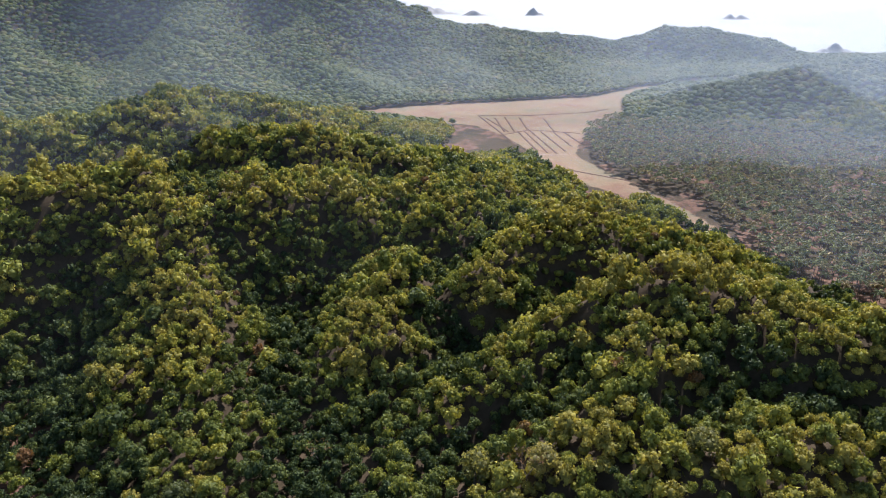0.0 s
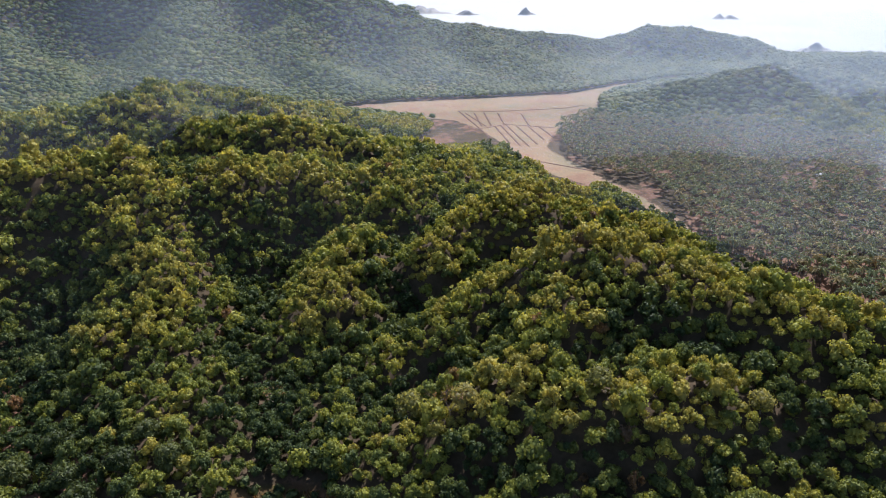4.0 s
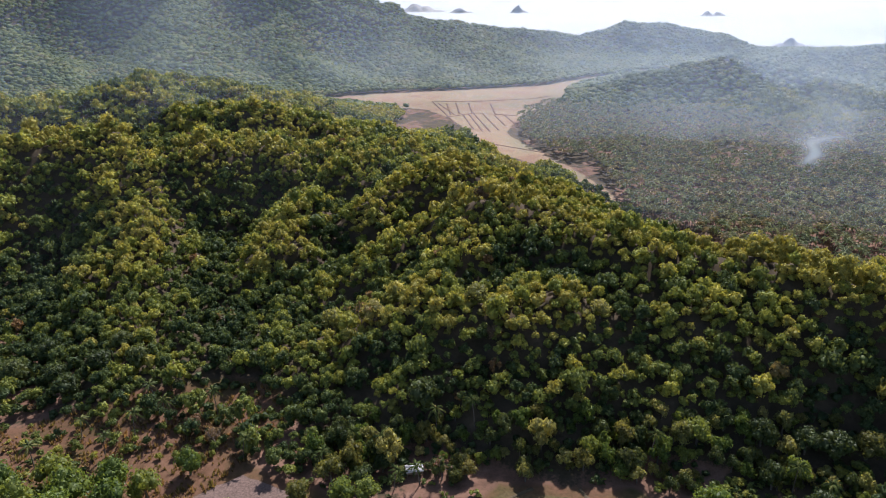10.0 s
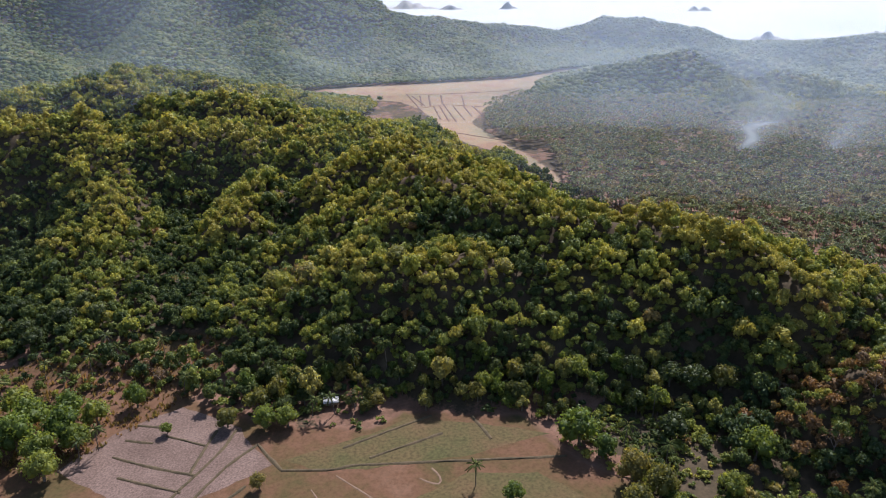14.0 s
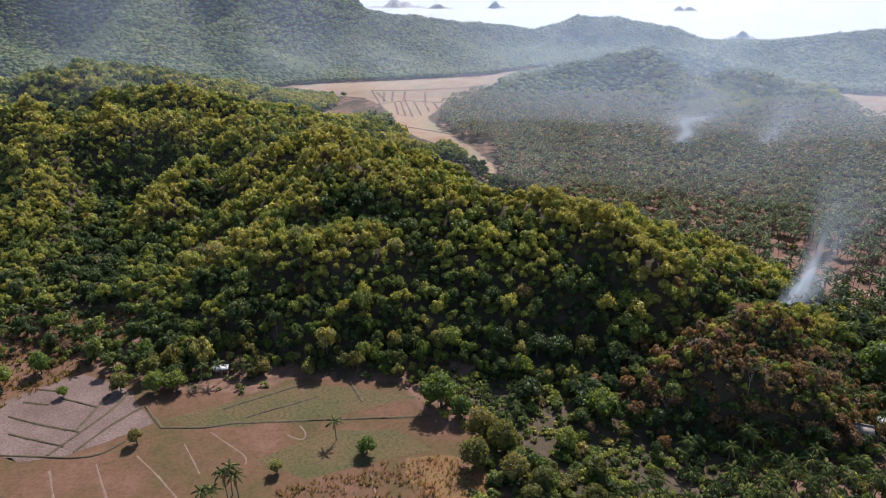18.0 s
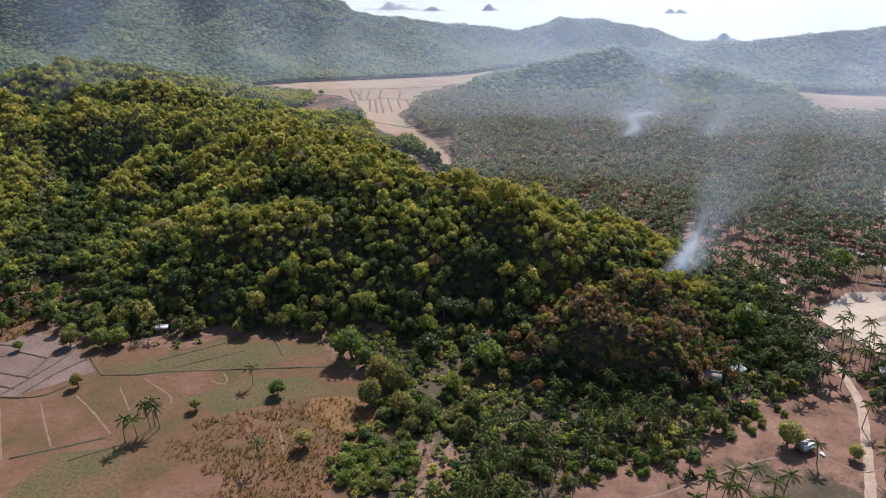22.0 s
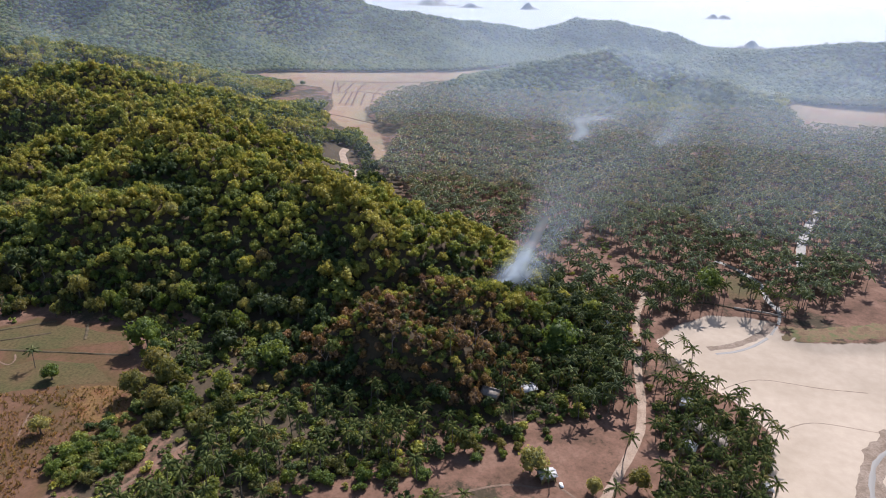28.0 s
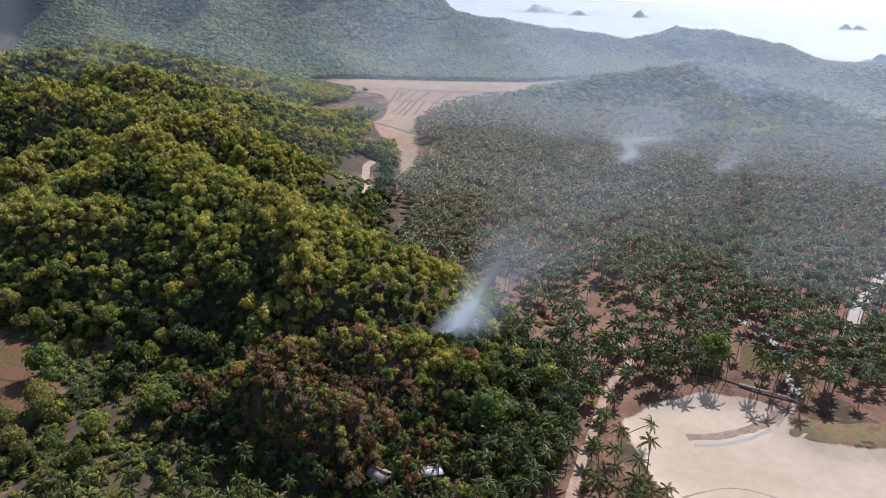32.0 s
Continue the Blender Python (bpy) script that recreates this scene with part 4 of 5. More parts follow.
# ---- roads, plots, huts ----
def strip(name, path, width, mat, lift=0.07, wobble=0.25, seed=0, dome=0.0):
    """A worn track laid on the ground along a path."""
    rng = np.random.RandomState(seed)
    pts = [Vector((*p, 0)) for p in path]
    fine = []
    for a, b in zip(pts, pts[1:]):
        n = max(2, int((b - a).length / 2.5))
        fine += [a.lerp(b, k / n) for k in range(n)]
    fine.append(pts[-1])
    for _ in range(3):
        fine = [fine[0]] + [(a + 2 * b + c) / 4 for a, b, c in zip(fine, fine[1:], fine[2:])] + [fine[-1]]
    vs, fs = [], []
    for k, p in enumerate(fine):
        way = (fine[min(k + 1, len(fine) - 1)] - fine[max(0, k - 1)]).normalized()
        side = Vector((way.y, -way.x, 0))
        for s, up in ((-0.5, 0), (-0.2, dome), (0.2, dome), (0.5, 0)):
            q = p + side * width * s * (1 + wobble * (rng.rand() - 0.5))
            vs.append((q.x, q.y, float(ground_at(q.x, q.y)) + lift + up - (0.05 if abs(s) == 0.5 else 0)))
    for k in range(len(fine) - 1):
        for j in range(3):
            p = 4 * k + j
            fs.append([p, p + 1, p + 5, p + 4])
    return new(name, mesh_from(name, vs, fs, [mat]))


track_mat = surface("pale_dirt_track", [(0.35, (0.30, 0.215, 0.15)), (0.65, (0.40, 0.30, 0.22))], 0.25, fine=2.5)
path_mat = surface("worn_footpath", [(0.35, (0.165, 0.108, 0.072)), (0.65, (0.215, 0.145, 0.100))], 0.3, fine=2.5)
bund_mat = surface("dark_earth_bund", [(0.35, (0.070, 0.055, 0.030)), (0.65, (0.115, 0.085, 0.048))], 0.5, fine=3.0)
plot_mat = surface("ploughed_grey_soil", [(0.35, (0.138, 0.092, 0.072)), (0.65, (0.195, 0.134, 0.108))], 0.08, fine=1.6, fine_amount=0.45)
green_mat = surface("short_dry_green_turf", [(0.35, (0.080, 0.075, 0.026)), (0.52, (0.108, 0.078, 0.032)), (0.68, (0.142, 0.080, 0.042))], 0.05, fine=1.0, fine_amount=0.4)
rust_mat = surface("rust_red_dry_grass", [(0.35, (0.185, 0.084, 0.036)), (0.5, (0.190, 0.112, 0.040)), (0.65, (0.145, 0.070, 0.036))], 0.12, fine=1.6, fine_amount=0.5)
water_mat, n, l, b = material("shallow_stream_water")
b.inputs["Base Color"].default_value, b.inputs["Roughness"].default_value = (0.20, 0.185, 0.16, 1), 0.6
b.inputs["Specular IOR Level"].default_value = 0.25
bump(water_mat, b, noise_node(water_mat, 1.2), 0.2, 0.1)

road = strip("road", [(240, -70), (264, -22), (271, -10), (280, 8), (286, 20), (290, 29), (293, 44), (295, 64), (298, 80), (300, 98), (304, 114), (310, 128), (302, 142)], 2.8, track_mat, 0.06, seed=1)
tagged(road, "pale unpaved dirt road running past the palms to the beach", "road", kind="structure")
far_road = strip("road", [(152, 262), (146, 288), (134, 312), (125, 338), (126, 352)], 5.0, track_mat, 0.15, seed=2)
tagged(far_road, "pale bare dirt road cut at the foot of the forested hill", "road", kind="structure")
for k, (path, w) in enumerate([([(178, -26), (185, -20), (192, -17), (200, -17), (211, -15), (221, -10), (234, -5), (249, 1), (258, 0)], 0.75), ([(262, 2), (272, -8), (278, -4)], 0.8), ([(132, -36), (140, -23), (145, -14), (149, -4), (155, 9), (160, 16)], 1.0),
                               ([(5.6, 26.2), (22.2, -0.1)], 0.6),
                               ([(17.7, 28.9), (24.0, 19.3), (33.6, 5.8)], 0.6),
                               ([(28.0, 32.5), (38.5, 22.9), (48.6, 12.3)], 0.6),
                               ([(40.2, 37.7), (49.3, 24.4)], 0.6),
                               ([(46.4, 43.3), (55.0, 36.3), (61.5, 31.3), (61.1, 28.4)], 0.6),
                               ([(0.9, 15.5), (11.4, 0.0)], 0.6),
                               ([(70.2, 42.0), (76.6, 37.9), (76.7, 42.9), (73.5, 46.2)], 0.6),
                               ([(98.0, 23.9), (99.1, 18.6), (104.1, 4.0)], 0.6)]):
    tagged(strip("footpath", path, w, path_mat, 0.06, 0.8, 10 + k), "narrow pale footpath worn across the dry ground", "path", "footpaths", "structure")


def flat_patch(name, outline, mat, z, label, category, seed):
    """A plot of ground with an uneven edge."""
    rng = np.random.RandomState(seed)
    rim = []
    for a, b in zip(outline, outline[1:] + outline[:1]):
        n = max(2, int(math.dist(a, b) / 2.5))
        rim += [(a[0] + (b[0] - a[0]) * k / n + 0.25 * rng.normal(), a[1] + (b[1] - a[1]) * k / n + 0.25 * rng.normal()) for k in range(n)]
    bm = bmesh.new()
    face = bm.faces.new([bm.verts.new((x, y, z)) for x, y in rim])
    bmesh.ops.triangulate(bm, faces=[face])
    me = bpy.data.meshes.new(name)
    bm.normal_update(), bm.to_mesh(me), bm.free()
    me.materials.append(mat)
    return tagged(new(name, me), label, category, "field plots", "structure")


flat_patch("ploughed_plot", [(-9, 77), (-24, 65), (-35, 46), (-6, 30), (8, 33), (27, 48), (19, 57), (13, 66)], plot_mat, 3.03, "grey-brown ploughed paddy plot with dark earth bunds", "field plot", 31)
flat_patch("green_plot", [(30, 50), (56, 63), (66, 70), (88, 67), (110, 62), (86, 52), (55, 46), (40, 46)], green_mat, 3.035, "short green-brown turf of a resting paddy plot", "field plot", 32)
flat_patch("green_plot", [(64, 30), (84, 44), (104, 44), (116, 34), (100, 30), (80, 22)], green_mat, 3.036, "short green-brown turf beside the field palms", "field plot", 33)
flat_patch("green_plot", [(20, -60), (36, 3), (56, 6), (66, -20), (74, -60)], green_mat, 3.037, "short green-brown turf of a large pasture plot", "field plot", 34)
flat_patch("green_plot", [(346, 128), (350, 148), (358, 162), (366, 152), (360, 130)], green_mat, 3.04, "short olive grass bank beside the stream", "field plot", 36)
flat_patch("rust_grass_patch", [(108, 31), (122, 32), (133, 22), (132, 11), (118, 13), (108, 22)], rust_mat, 3.045, "rust-red and yellow dry grass patch", "field plot", 35)
BUNDS = [[(-20.3, 67.2), (-11.7, 66.0)],
         [(-8.9, 61.8), (4.8, 56.9)],
         [(-20.7, 59.8), (-11.6, 58.2)],
         [(-21.2, 52.0), (-9.9, 48.0), (6.0, 43.7)],
         [(-15.8, 43.0), (4.4, 36.9)],
         [(-13.3, 33.0), (1.9, 32.2), (9.2, 31.3), (17.5, 32.6), (21.7, 39.2)],
         [(1.6, 32.8), (6.0, 43.7), (10.5, 54.7), (12.0, 64.9)],
         [(8.6, 34.2), (13.8, 47.7), (20.5, 57.4)],
         [(4.2, 44.4), (5.1, 57.6), (6.0, 64.2)],
         [(30.3, 45.7), (46.0, 45.5), (48.3, 47.5), (76.9, 49.1), (100.1, 50.2), (113.3, 51.1)],
         [(46.7, 55.3), (59.6, 63.2), (73.2, 71.1)],
         [(55.2, 50.7), (76.7, 62.2)],
         [(86.2, 70.9), (91.7, 59.1)],
         [(24.0, 0.8), (48.1, 10.6)],
         [(41.6, -0.2), (55.1, 7.5)],
         [(20.5, 57.4), (30.3, 45.7)]]
for k, path in enumerate(BUNDS):
    tagged(strip("paddy_bund", path, 1.1, bund_mat, 0.06, 0.8, 40 + k, 0.22), "low dark earth bund between dry paddy plots", "paddy bund", "paddy bunds", "structure")
straw_bund_mat = surface("dry_rust_bund", [(0.35, (0.125, 0.075, 0.055)), (0.65, (0.18, 0.11, 0.078))], 0.1)
FAR_BUNDS = [[(47, 595), (63, 605), (79, 619), (102, 611), (123, 603)],
         [(36, 687), (53, 602), (61, 559)],
         [(52, 674), (56, 609)],
         [(62, 678), (65, 612)],
         [(76, 677), (78, 619)],
         [(68, 612), (76, 540)],
         [(74, 615), (84, 531)],
         [(79, 619), (91, 528)],
         [(89, 611), (99, 536)],
         [(100, 607), (107, 554)],
         [(110, 607), (117, 560)],
         [(100, 672), (101, 611)],
         [(36, 687), (75, 685), (123, 696), (172, 711)],
         [(67, 483), (99, 475), (129, 452)],
         [(43, 674), (60, 609)]]
for k, path in enumerate(FAR_BUNDS):
    tagged(strip("paddy_bund", path, 2.0, straw_bund_mat, 0.12, 0.5, 80 + k, 0.25), "low rust-brown bund between far stubble fields", "paddy bund", "paddy bunds", "structure")
tagged(strip("footpath", [(76, 526), (99, 525)], 2.4, track_mat, 0.2, seed=99), "pale straight track across the stubble field", "path", "footpaths", "structure")
tagged(strip("stream", [(445, 275), (432, 251), (419, 230), (403, 198), (392, 168)], 4.6, water_mat, 0.1, 0.2, 101), "shallow bright stream winding between the palms", "stream", "streams", "structure")
tagged(strip("stream", [(352, 172), (360, 162), (366, 146), (362, 130), (364, 118)], 2.6, water_mat, 0.1, 0.2, 102), "shallow stream running down to the beach", "stream", "streams", "structure")
tagged(strip("stream", [(365, 124), (361, 110), (355, 101), (345, 91.5), (336, 85.5), (328, 83.5)], 1.3, water_mat, 0.06, 0.2, 103), "thin outflow of water over the sand", "stream", "streams", "structure")
wet_mat = surface("wet_dark_sand", [(0.35, (0.22, 0.165, 0.12)), (0.65, (0.30, 0.235, 0.18))], 0.2, rough=0.9, spec=0.05)
tagged(strip("wet_sand", [(358, 109), (352, 102), (342, 94), (333, 89), (326, 87)], 4.2, wet_mat, 0.035, 0.5, 104), "darker wet sand bank along the outflow", "sand", "streams", "structure")
weed_mat = surface("brown_beach_grass", [(0.35, (0.15, 0.095, 0.05)), (0.5, (0.20, 0.13, 0.07)), (0.65, (0.13, 0.13, 0.05))], 0.25, fine=2.0)
tagged(strip("beach_grass", [(358, 101), (370, 99), (386, 103), (412, 111)], 11.0, weed_mat, 0.12, 0.4, 105), "brown beach grass bank behind the sand", "grass bank", "streams", "structure")
tagged(strip("wet_sand", [(372, 40), (360, 28), (352, 14), (346, 2)], 9.0, wet_mat, 0.03, 0.6, 106), "darker rippled wet sand of the tidal flat", "sand", "streams", "structure")
tagged(strip("stream", [(366, 32), (358, 25), (352, 14), (349, 6)], 1.4, water_mat, 0.08, 0.6, 107), "thin trickle of water over the tidal flat", "stream", "streams", "structure")

tagged(strip("tide_line", [(318.5, 55.1), (327.2, 61.8), (337.9, 67.9), (347.6, 66.3), (358.5, 63.8), (374.0, 63.1)], 0.5, wet_mat, 0.03, 1.2, 108), "thin dark tide line of debris across the dry sand", "tide line", "streams", "structure")
tagged(strip("tide_line", [(x + 9, y - 24) for x, y in [(318.5, 55.1), (327.2, 61.8), (337.9, 67.9), (347.6, 66.3), (358.5, 63.8), (374.0, 63.1)]], 0.35, wet_mat, 0.03, 1.4, 109), "thin dark tide line of debris across the dry sand", "tide line", "streams", "structure")
tagged(strip("sand_bank", [(319.9, 118.7), (326.8, 122.1), (333.8, 123.3), (341.4, 120.9), (349.0, 117.9)], 0.9, bund_mat, 0.08, 0.6, 110, 0.35), "low dark earth bank along the head of the beach", "bank", "streams", "structure")

# fallen trunk across the outflow
wood_mat = surface("bleached_driftwood", [(0.35, (0.34, 0.29, 0.23)), (0.65, (0.48, 0.42, 0.35))], 0.8)
z0 = float(ground_at(354, 116))
log = new("fallen_trunk", mesh_from("fallen_trunk", *tube([(345, 119, z0 + 0.5), (351, 117, z0 + 0.8), (358, 115.5, z0 + 0.7), (364, 113.5, z0 + 0.4)], [0.55, 0.5, 0.42, 0.25], 8), [wood_mat]))
tagged(log, "bleached fallen tree trunk lying across the outflow", "log")

roof_mat = surface("pale_weathered_roof_sheet", [(0.35, (0.42, 0.41, 0.40)), (0.65, (0.62, 0.61, 0.60))], 0.5, rough=0.5, fine=3.0, spec=0.4)
thatch_mat = surface("grey_nipa_thatch", [(0.35, (0.24, 0.20, 0.16)), (0.65, (0.38, 0.33, 0.28))], 0.9, fine=5.0, fine_amount=0.5)
wall_mat = surface("woven_bamboo_wall", [(0.35, (0.20, 0.15, 0.10)), (0.65, (0.30, 0.23, 0.16))], 1.5, fine=8.0)
white_mat = surface("white_painted_board", [(0.35, (0.70, 0.70, 0.68)), (0.65, (0.8, 0.8, 0.78))], 0.8)


def box(x0, x1, y0, y1, z0, z1):
    v = np.array([(x, y, z) for z in (z0, z1) for x, y in ((x0, y0), (x1, y0), (x1, y1), (x0, y1))], float)
    f = np.array([(3, 2, 1, 0), (4, 5, 6, 7), (0, 1, 5, 4), (1, 2, 6, 5), (2, 3, 7, 6), (3, 0, 4, 7)])
    return v, f


def slab(a, b, c, d, thick):
    """A sloping roof panel with thickness."""
    v = np.array([a, b, c, d], float)
    v = np.concatenate([v - [0, 0, thick], v])
    return v, np.array([(3, 2, 1, 0), (4, 5, 6, 7), (0, 1, 5, 4), (1, 2, 6, 5), (2, 3, 7, 6), (3, 0, 4, 7)])


def hut(x, y, turn, long, wide, wall, rise, mat, label):
    root = new("hut")
    w, d, e = long / 2, wide / 2, 0.45
    for sx in (-1, 1):
        for sy in (-1, 1):
            part("post", mesh_from("post", *box(sx * w - 0.08, sx * w + 0.08, sy * d - 0.08, sy * d + 0.08, -0.2, wall), [wall_mat]), root)
    part("wall", mesh_from("wall", *box(-w + 0.1, w - 0.1, d - 0.06, d + 0.0, 0.4, wall - 0.1), [wall_mat]), root)
    part("wall", mesh_from("wall", *box(-w + 0.1, -0.5, -d, -d + 0.06, 0.4, wall - 0.1), [wall_mat]), root)
    part("wall", mesh_from("wall", *box(0.5, w - 0.1, -d, -d + 0.06, 0.4, wall - 0.1), [wall_mat]), root)
    for s in (-1, 1):
        part("wall", mesh_from("wall", *box(s * w - 0.03, s * w + 0.03, -d + 0.1, d - 0.1, 0.4, wall - 0.1), [wall_mat]), root)
        part("roof_panel", mesh_from("roof_panel", *slab((-w - e, s * (d + e), wall - 0.15), (w + e, s * (d + e), wall - 0.15), (w + e, 0, wall + rise), (-w - e, 0, wall + rise), 0.12), [mat]), root)
    part("floor", mesh_from("floor", *box(-w + 0.1, w - 0.1, -d + 0.1, d - 0.1, 0.3, 0.4), [wall_mat]), root)
    part("ridge_cap", mesh_from("ridge_cap", *box(-w - e, w + e, -0.15, 0.15, wall + rise - 0.02, wall + rise + 0.06), [mat]), root)
    root.matrix_world = pose(x, y, float(ground_at(x, y)) + 0.05, 0, 0, turn)
    return tagged(root, label, "hut", "huts among the palms")


hut(259.5, 4, 20, 4.2, 3.2, 2.0, 0.6, roof_mat, "small open hut with a pale grey sheet roof on bare soil")
hut(243, 36, -20, 5.0, 4.0, 2.2, 1.5, thatch_mat, "thatched hut with a weathered grey roof beneath palms")
hut(255, 45, 30, 5.0, 4.0, 2.2, 0.6, roof_mat, "hut with a pale sheet roof beneath palms")
hut(307, 43, 70, 4.6, 3.4, 2.2, 0.6, roof_mat, "hut with a pale bluish sheet roof in the palm grove")
hut(306, 29, 60, 6.5, 5.0, 2.5, 2.2, thatch_mat, "house with a tall grey thatched roof in the palm grove")
hut(311, 23, 60, 6.0, 4.6, 2.4, 2.0, thatch_mat, "house with a grey thatched roof in the palm grove")
hut(302, 20, 65, 4.6, 3.6, 2.3, 0.6, roof_mat, "hut with a pale sheet roof in the palm grove")
hut(284, -20, 30, 6.0, 4.0, 2.3, 1.4, thatch_mat, "hut with a dull grey thatched roof beside the dirt road")
hut(40, 77, 10, 4.2, 2.6, 1.8, 0.6, roof_mat, "small pale-roofed shed at the edge of the field")
hut(321, 7, 80, 2.4, 1.6, 1.4, 0.6, roof_mat, "small pale-roofed shelter at the edge of the beach")
hut(286, 91, 40, 4.5, 3.5, 2.2, 0.6, roof_mat, "hut with a pale sheet roof beneath trees")
hut(284, 436, 15, 7.0, 5.0, 2.6, 0.6, roof_mat, "house with a pale roof in a plantation clearing")
board = new("white_board", mesh_from("white_board", *slab((-0.5, -0.9, 0.25), (0.5, -0.9, 0.25), (0.5, 0.9, 0.5), (-0.5, 0.9, 0.5), 0.12), [white_mat]))
board.matrix_world = pose(263.5, 1.5, 3.05, 0, 0, 15)
tagged(board, "white board lying on bare soil beside the hut", "board")


# bare and withered trees on the burnt knoll
def bare_tree(x, y, height, seed):
    rng = np.random.RandomState(seed)
    root = new("bare_tree")
    bits, tips = limbs(rng, height * 0.32, 0.75, 4, (0, 0, height * 0.4), 0.11, 4)
    part("trunk", mesh_from("trunk", *tube([(0, 0, -0.4), (0.1, 0, height * 0.2), (0, 0, height * 0.41)], [0.24, 0.18, 0.13], 6), [pale_bark]), root)
    part("bare_crown", mesh_from("bare_crown", *joined(bits), [pale_bark]), root)
    v, f = [], []
    for t in tips:
        for _ in range(5):
            c = np.array(t[:]) + 0.35 * rng.normal(size=3)
            f.append([len(v), len(v) + 1, len(v) + 2])
            v += [c + 0.16 * rng.normal(size=3) for _ in range(3)]
    part("withered_foliage", mesh_from("withered_foliage", np.array(v), np.array(f), [LEAFY["dry"]]), root, "sparse reddish withered leaves")
    root.matrix_world = pose(x, y, float(ground_at(x, y)), 0, 0, 90 * rng.rand())
    return tagged(root, "bare pale-limbed tree with sparse reddish withered leaves", "tree", "withered trees")


pale_bark = surface("pale_dead_bark", [(0.35, (0.22, 0.17, 0.15)), (0.65, (0.34, 0.27, 0.24))], 1.5)
for k, (x, y, h) in enumerate([(210, 42, 10), (237, 50, 11), (231, 47, 9), (187, 44, 8), (226, 84, 7), (216, 72, 7), (200, 52, 8), (246, 58, 9), (240, 78, 8), (-20, 88, 8), (20, 130, 9), (16, 134, 9), (48, 75, 6), (-34, 150, 8)]):
    bare_tree(x, y, h, 700 + k)

# dry grass tussocks on the rough pasture
def tuft(rng, blades=9):
    v, f = [], []
    for k in range(blades):
        a, r = rng.rand() * 6.283, 0.3 * rng.rand()
        c = np.array([r * math.cos(a), r * math.sin(a), 0])
        s = np.array([-math.sin(a), math.cos(a), 0]) * 0.14
        f.append([len(v), len(v) + 1, len(v) + 2])
        v += [c - s, c + s, c * 2.4 + [0, 0, 0.7 + 0.4 * rng.rand()]]
    return np.array(v), np.array(f)


tufts = [tuft(np.random.RandomState(30 + k)) for k in range(4)]
straw_mat = foliage("dry_grass_blades", [(0.0, (0.14, 0.12, 0.05)), (0.4, (0.215, 0.150, 0.078)), (0.7, (0.24, 0.145, 0.082)), (1.0, (0.31, 0.23, 0.14))])
ROUGH = [(66, 4), (76, 18), (90, 24), (106, 30), (120, 32), (134, 18), (130, 8), (122, 2), (120, -14), (116, -40), (92, -40), (90, -8)]
X, Y, rng = sown(60, 140, -44, 40, 0.9, 91)
ok = (inside_by(X, Y, ROUGH) > 2 * waves(X, Y, 12, 92)) & (rng.rand(len(X)) < 0.55 + 0.4 * waves(X, Y, 9, 93))
X, Y = X[ok], Y[ok]
s = 0.5 + 0.9 * rng.rand(len(X)) ** 2
scatter("dry_tussocks", tufts, X, Y, ground_at(X, Y), s, s * 0.9, np.clip(0.5 + 0.3 * waves(X, Y, 20, 94) + 0.2 * rng.normal(size=len(X)), 0, 1), [straw_mat], 95, "dry rust and straw coloured grass tussocks on rough pasture", "grass")
X, Y, rng = sown(-125, 5, 40, 125, 1.3, 191)
ok = (inside_by(X, Y, DRY_CLEARING) > 1) & (rng.rand(len(X)) < 0.5 + 0.5 * waves(X, Y, 14, 193))
X, Y = X[ok], Y[ok]
s = 0.6 + 1.1 * rng.rand(len(X)) ** 2
scatter("dry_tussocks", tufts, X, Y, ground_at(X, Y), s * 1.3, s, np.clip(0.35 + 0.3 * waves(X, Y, 20, 194) + 0.2 * rng.normal(size=len(X)), 0, 1), [straw_mat], 195, "dry olive and straw coloured grass in a hillside clearing", "grass")
scrub_shapes = [canopy_shape(np.random.RandomState(130 + k), 3, 70, 0.2, 0.75) for k in range(4)]
X, Y, rng = sown(-110, 330, -60, 215, 2.9, 96)
edge = (inside_by(X, Y, NEAR_WOOD) < 0) & (inside_by(X, Y, SHORE) < -2) & (inside_by(X, Y, NEAR_FIELD) < -1) & (X < 300) & (np.abs(X - 290) > 5)
bare = np.exp(-(np.hypot((X - 262) / 34, (Y - 4) / 30)) ** 4) + np.exp(-(np.hypot((X - 205) / 26, (Y + 20) / 9)) ** 4)
ok = edge & (rng.rand(len(X)) < 0.26 + 0.45 * waves(X, Y, 17, 97) + 0.42 * (inside_by(X, Y, BUSHLAND) > 0) - bare) & (inside_by(X, Y, [(152, 26), (158, 46), (168, 46), (160, 24)]) < 0)
X, Y = X[ok], Y[ok]
s = 0.7 + 1.4 * rng.rand(len(X)) ** 2
scatter("undergrowth", scrub_shapes, X, Y, ground_at(X, Y) + 0.3 * s, s * 1.2, s, np.clip(0.32 + 0.2 * waves(X, Y, 30, 98) + 0.22 * rng.normal(size=len(X)), 0.1, 0.9), [leaf_mat], 99, "low green and brown scrub between the palms", "scrub")

X, Y, rng = sown(-200, 300, 40, 310, 4.2, 110)
ok = (inside_by(X, Y, NEAR_WOOD) > 1) & (rng.rand(len(X)) < 0.8)
X, Y = X[ok], Y[ok]
s = 0.9 + 0.9 * rng.rand(len(X))
scatter("forest_undergrowth", [crown_shape(np.random.RandomState(150 + k), 1, 1, 36, 0.34, 0.9) for k in range(4)], X, Y, ground_at(X, Y) + 0.5 * s, s * 1.2, s * 1.1, forest_tint_and_light(X, Y, rng), [leaf_mat], 111, "shrubs and saplings beneath the hill forest", "scrub")

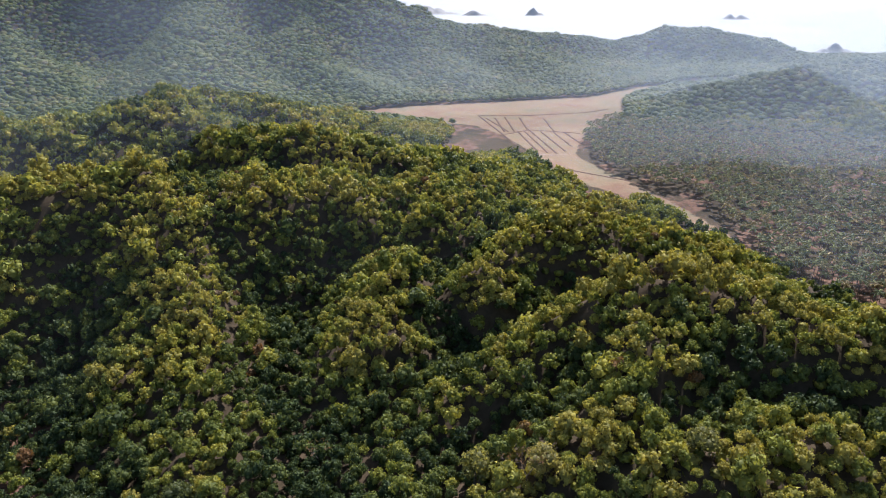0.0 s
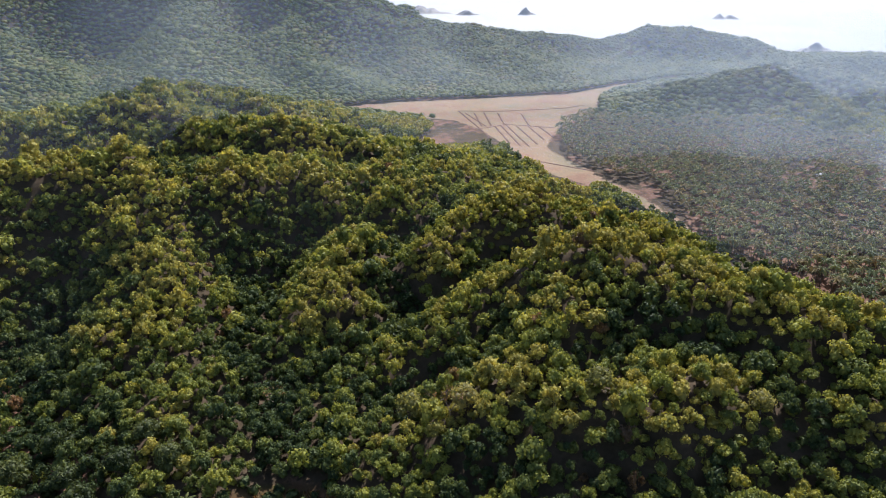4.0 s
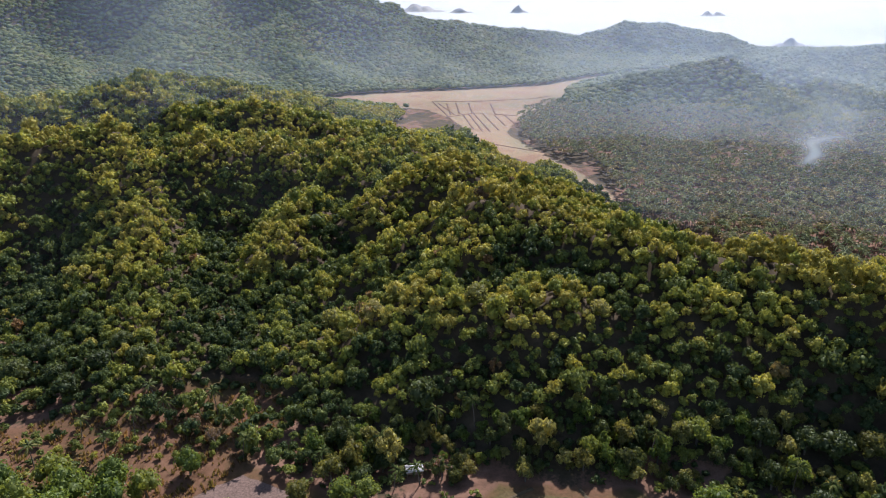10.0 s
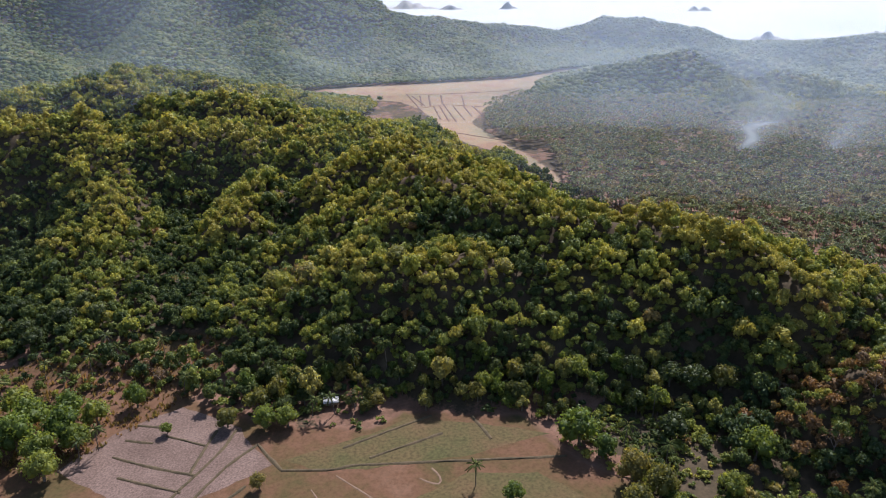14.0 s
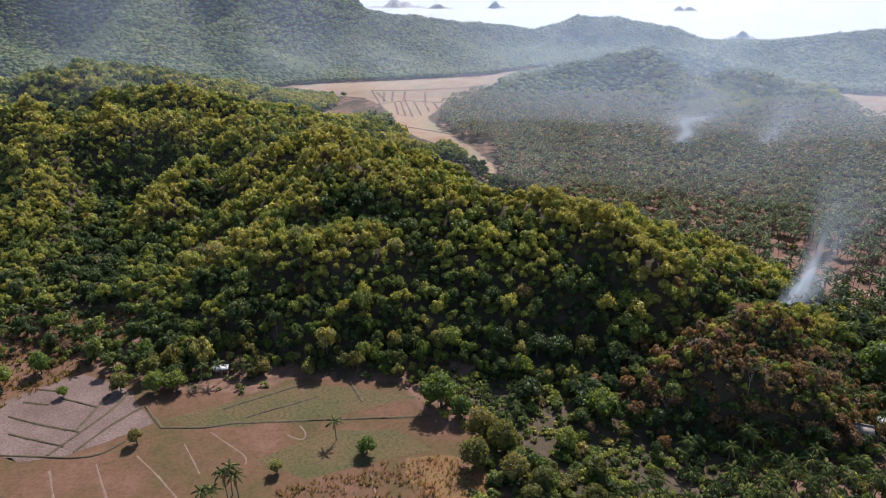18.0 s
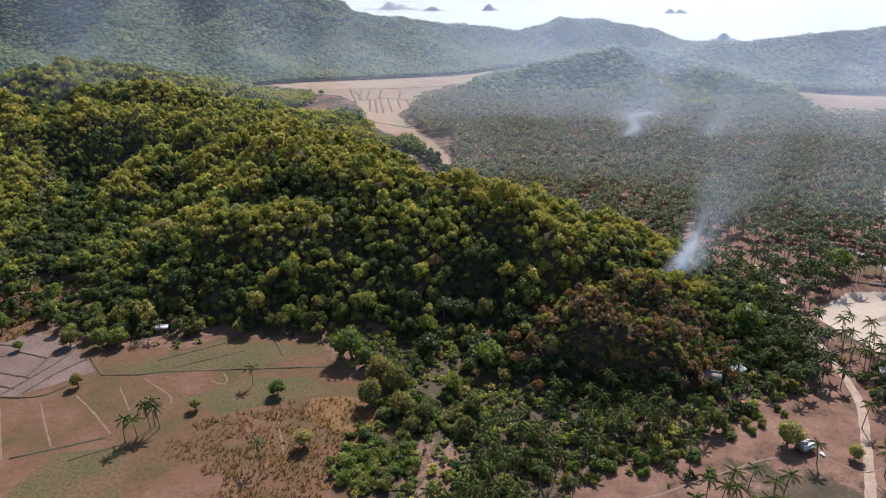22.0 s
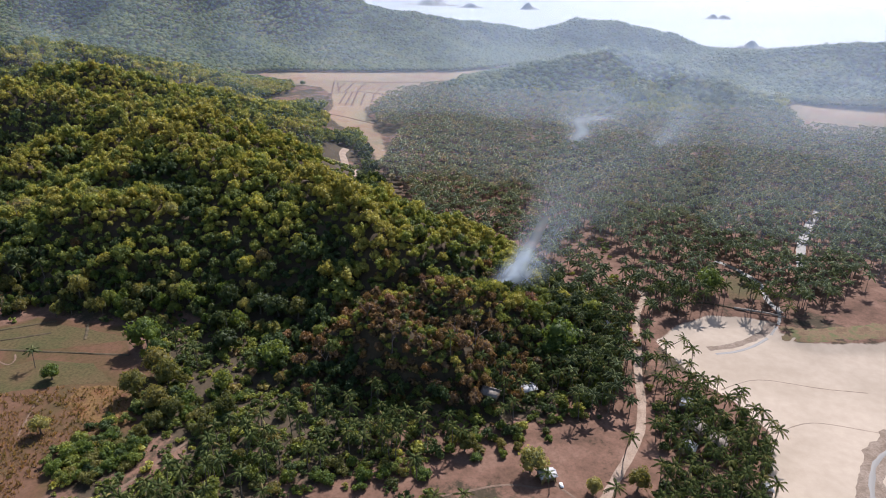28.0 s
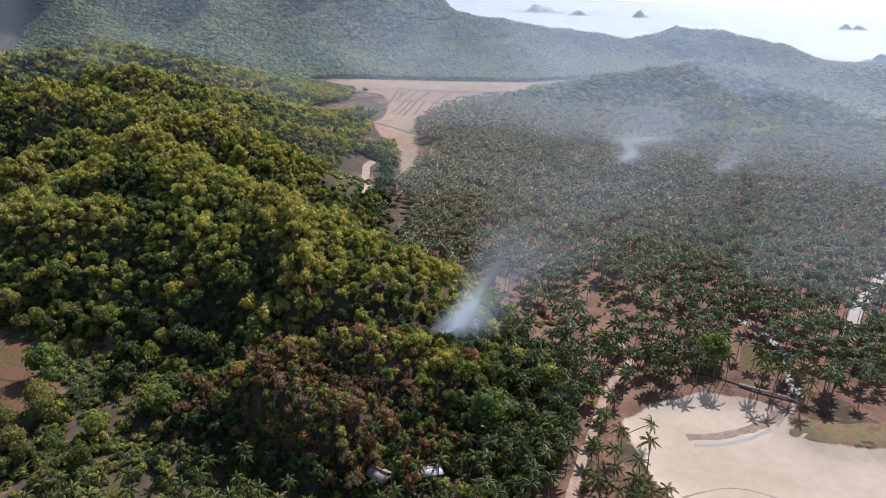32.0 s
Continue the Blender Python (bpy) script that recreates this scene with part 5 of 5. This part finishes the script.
X, Y, rng = sown(165, 270, 30, 98, 2.5, 112)
ok = (np.hypot((X - 222) / 44, (Y - 60) / 28) < 1) & (rng.rand(len(X)) < 0.8)
X, Y = X[ok], Y[ok]
s = 0.9 + 0.8 * rng.rand(len(X))
scatter("dry_knoll_scrub", scrub_shapes, X, Y, ground_at(X, Y) + 0.9 * s, s * 1.1, s * 1.3, np.where(rng.rand(len(X)) < 0.6, 0.86 + 0.14 * rng.rand(len(X)) ** 0.5, 0.1 + 0.3 * rng.rand(len(X))), [leaf_mat], 113, "dry brown and rust scrub on the burnt knoll", "scrub")

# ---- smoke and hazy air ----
# see-through curtains added across the valley, one behind another, for distance haze and smoke
m, n, l, b = material("haze_sheet")
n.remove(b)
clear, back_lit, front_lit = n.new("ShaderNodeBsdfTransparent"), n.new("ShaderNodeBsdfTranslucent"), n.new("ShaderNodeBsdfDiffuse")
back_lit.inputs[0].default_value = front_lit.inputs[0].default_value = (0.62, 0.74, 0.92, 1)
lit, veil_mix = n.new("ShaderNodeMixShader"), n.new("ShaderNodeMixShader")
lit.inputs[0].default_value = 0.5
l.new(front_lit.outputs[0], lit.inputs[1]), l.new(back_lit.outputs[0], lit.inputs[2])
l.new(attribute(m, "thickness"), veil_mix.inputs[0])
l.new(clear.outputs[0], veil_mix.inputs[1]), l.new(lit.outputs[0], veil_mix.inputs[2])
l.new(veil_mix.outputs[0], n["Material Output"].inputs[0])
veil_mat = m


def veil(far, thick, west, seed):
    """A haze curtain, added round the south of the valley, thinning out upwards."""
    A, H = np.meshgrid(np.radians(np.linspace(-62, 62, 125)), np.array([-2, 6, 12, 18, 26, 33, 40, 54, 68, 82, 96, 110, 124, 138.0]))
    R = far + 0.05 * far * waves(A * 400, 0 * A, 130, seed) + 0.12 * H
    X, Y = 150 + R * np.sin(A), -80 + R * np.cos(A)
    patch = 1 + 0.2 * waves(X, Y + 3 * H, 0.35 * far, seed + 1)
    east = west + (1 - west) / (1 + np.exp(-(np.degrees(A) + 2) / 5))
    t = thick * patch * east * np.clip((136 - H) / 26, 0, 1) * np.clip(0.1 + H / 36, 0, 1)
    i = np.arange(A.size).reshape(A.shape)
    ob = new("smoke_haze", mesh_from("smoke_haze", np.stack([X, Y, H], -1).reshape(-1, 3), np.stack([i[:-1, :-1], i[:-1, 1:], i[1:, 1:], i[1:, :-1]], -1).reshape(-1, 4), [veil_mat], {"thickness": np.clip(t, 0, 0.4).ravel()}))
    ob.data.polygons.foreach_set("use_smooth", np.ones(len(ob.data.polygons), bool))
    return tagged(ob, "added see-through curtain for bluish haze and smoke over the valley and far hills", "haze", kind="stuff")


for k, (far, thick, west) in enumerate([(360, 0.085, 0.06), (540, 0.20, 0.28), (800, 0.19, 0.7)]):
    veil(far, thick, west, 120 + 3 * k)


plume_mat = veil_mat.copy()
plume_mat.name = "white_smoke"
for node in plume_mat.node_tree.nodes:
    if node.type in ("BSDF_TRANSLUCENT", "BSDF_DIFFUSE"):
        node.inputs[0].default_value = (0.78, 0.86, 0.95, 1)


def plume(stops, turn, thick, seed, label):
    """Smoke: a rumpled sheet that drifts along stops of (x, y, z, half width, density), thinning out to its edges."""
    st = np.array(stops, float)
    s, v = np.meshgrid(np.linspace(0, 1, 90), np.linspace(-1, 1, 41))
    at, a = s * (len(st) - 1), radians(turn)
    px, py, pz, half, dens = (np.interp(at, np.arange(len(st)), st[:, k]) for k in range(5))
    across = half * (v * 1.5 + 0.3 * waves(s * 200, 0 * v, 90, seed + 5))
    rise = np.gradient(pz, axis=1) / np.hypot(np.gradient(px, axis=1), np.gradient(pz, axis=1))
    X = px + across * rise * math.cos(a)
    Y = py + across * rise * math.sin(a) + 0.1 * half * waves(s * 70, v * 25, 70, seed)
    Z = pz - across * np.sqrt(np.maximum(0, 1 - rise ** 2))
    wisp = np.clip(0.75 + 0.45 * waves(s * 90, v * 70, 70, seed + 13) + 0.18 * waves(s * 170, v * 130, 60, seed + 17), 0, 1.5)
    t = thick * dens * wisp * np.exp(-(v / 0.52) ** 2) * np.clip((1 - np.abs(v)) / 0.25, 0, 1) * np.clip(s / 0.03, 0, 1) * np.clip((1 - s) / 0.35, 0, 1)
    i = np.arange(s.size).reshape(s.shape)
    ob = new("smoke_plume", mesh_from("smoke_plume", np.stack([X, Y, Z], -1).reshape(-1, 3), np.stack([i[:-1, :-1], i[:-1, 1:], i[1:, 1:], i[1:, :-1]], -1).reshape(-1, 4), [plume_mat], {"thickness": np.clip(t, 0, 0.9).ravel()}))
    ob.data.polygons.foreach_set("use_smooth", np.ones(len(ob.data.polygons), bool))
    return tagged(ob, label, "smoke", kind="stuff")


plume([(246, 92, 17, 1.5, 1.0), (247, 93, 21, 4.5, 1.1), (250, 95, 26, 7, 0.9), (257, 99, 33, 10, 0.5), (272, 110, 44, 17, 0.32), (296, 128, 58, 26, 0.22), (330, 150, 74, 36, 0.12)], 0, 0.85, 201, "white smoke plume rising from the burnt knoll")
plume([(246, 94, 17, 2, 0.8), (248, 96, 22, 5, 1.0), (254, 98, 26, 7, 0.8), (264, 102, 29, 8, 0.3)], 40, 0.8, 221, "dense white smoke at the foot of the plume")
plume([(304, 378, 6, 9, 0.7), (305, 380, 18, 15, 0.9), (308, 384, 34, 22, 0.8), (314, 390, 54, 30, 0.55), (335, 398, 78, 40, 0.3)], 0, 0.42, 203, "blue-white smoke plume rising from the palm plantation")
plume([(362, 376, 6, 6, 0.6), (366, 378, 15, 11, 0.7), (378, 384, 28, 20, 0.5), (405, 394, 44, 32, 0.2)], 0, 0.38, 205, "faint smoke rising from the palm plantation")
for group in (*tree_models.values(), *foot_models.values(), bush_models, palm_models):
    spent(group)
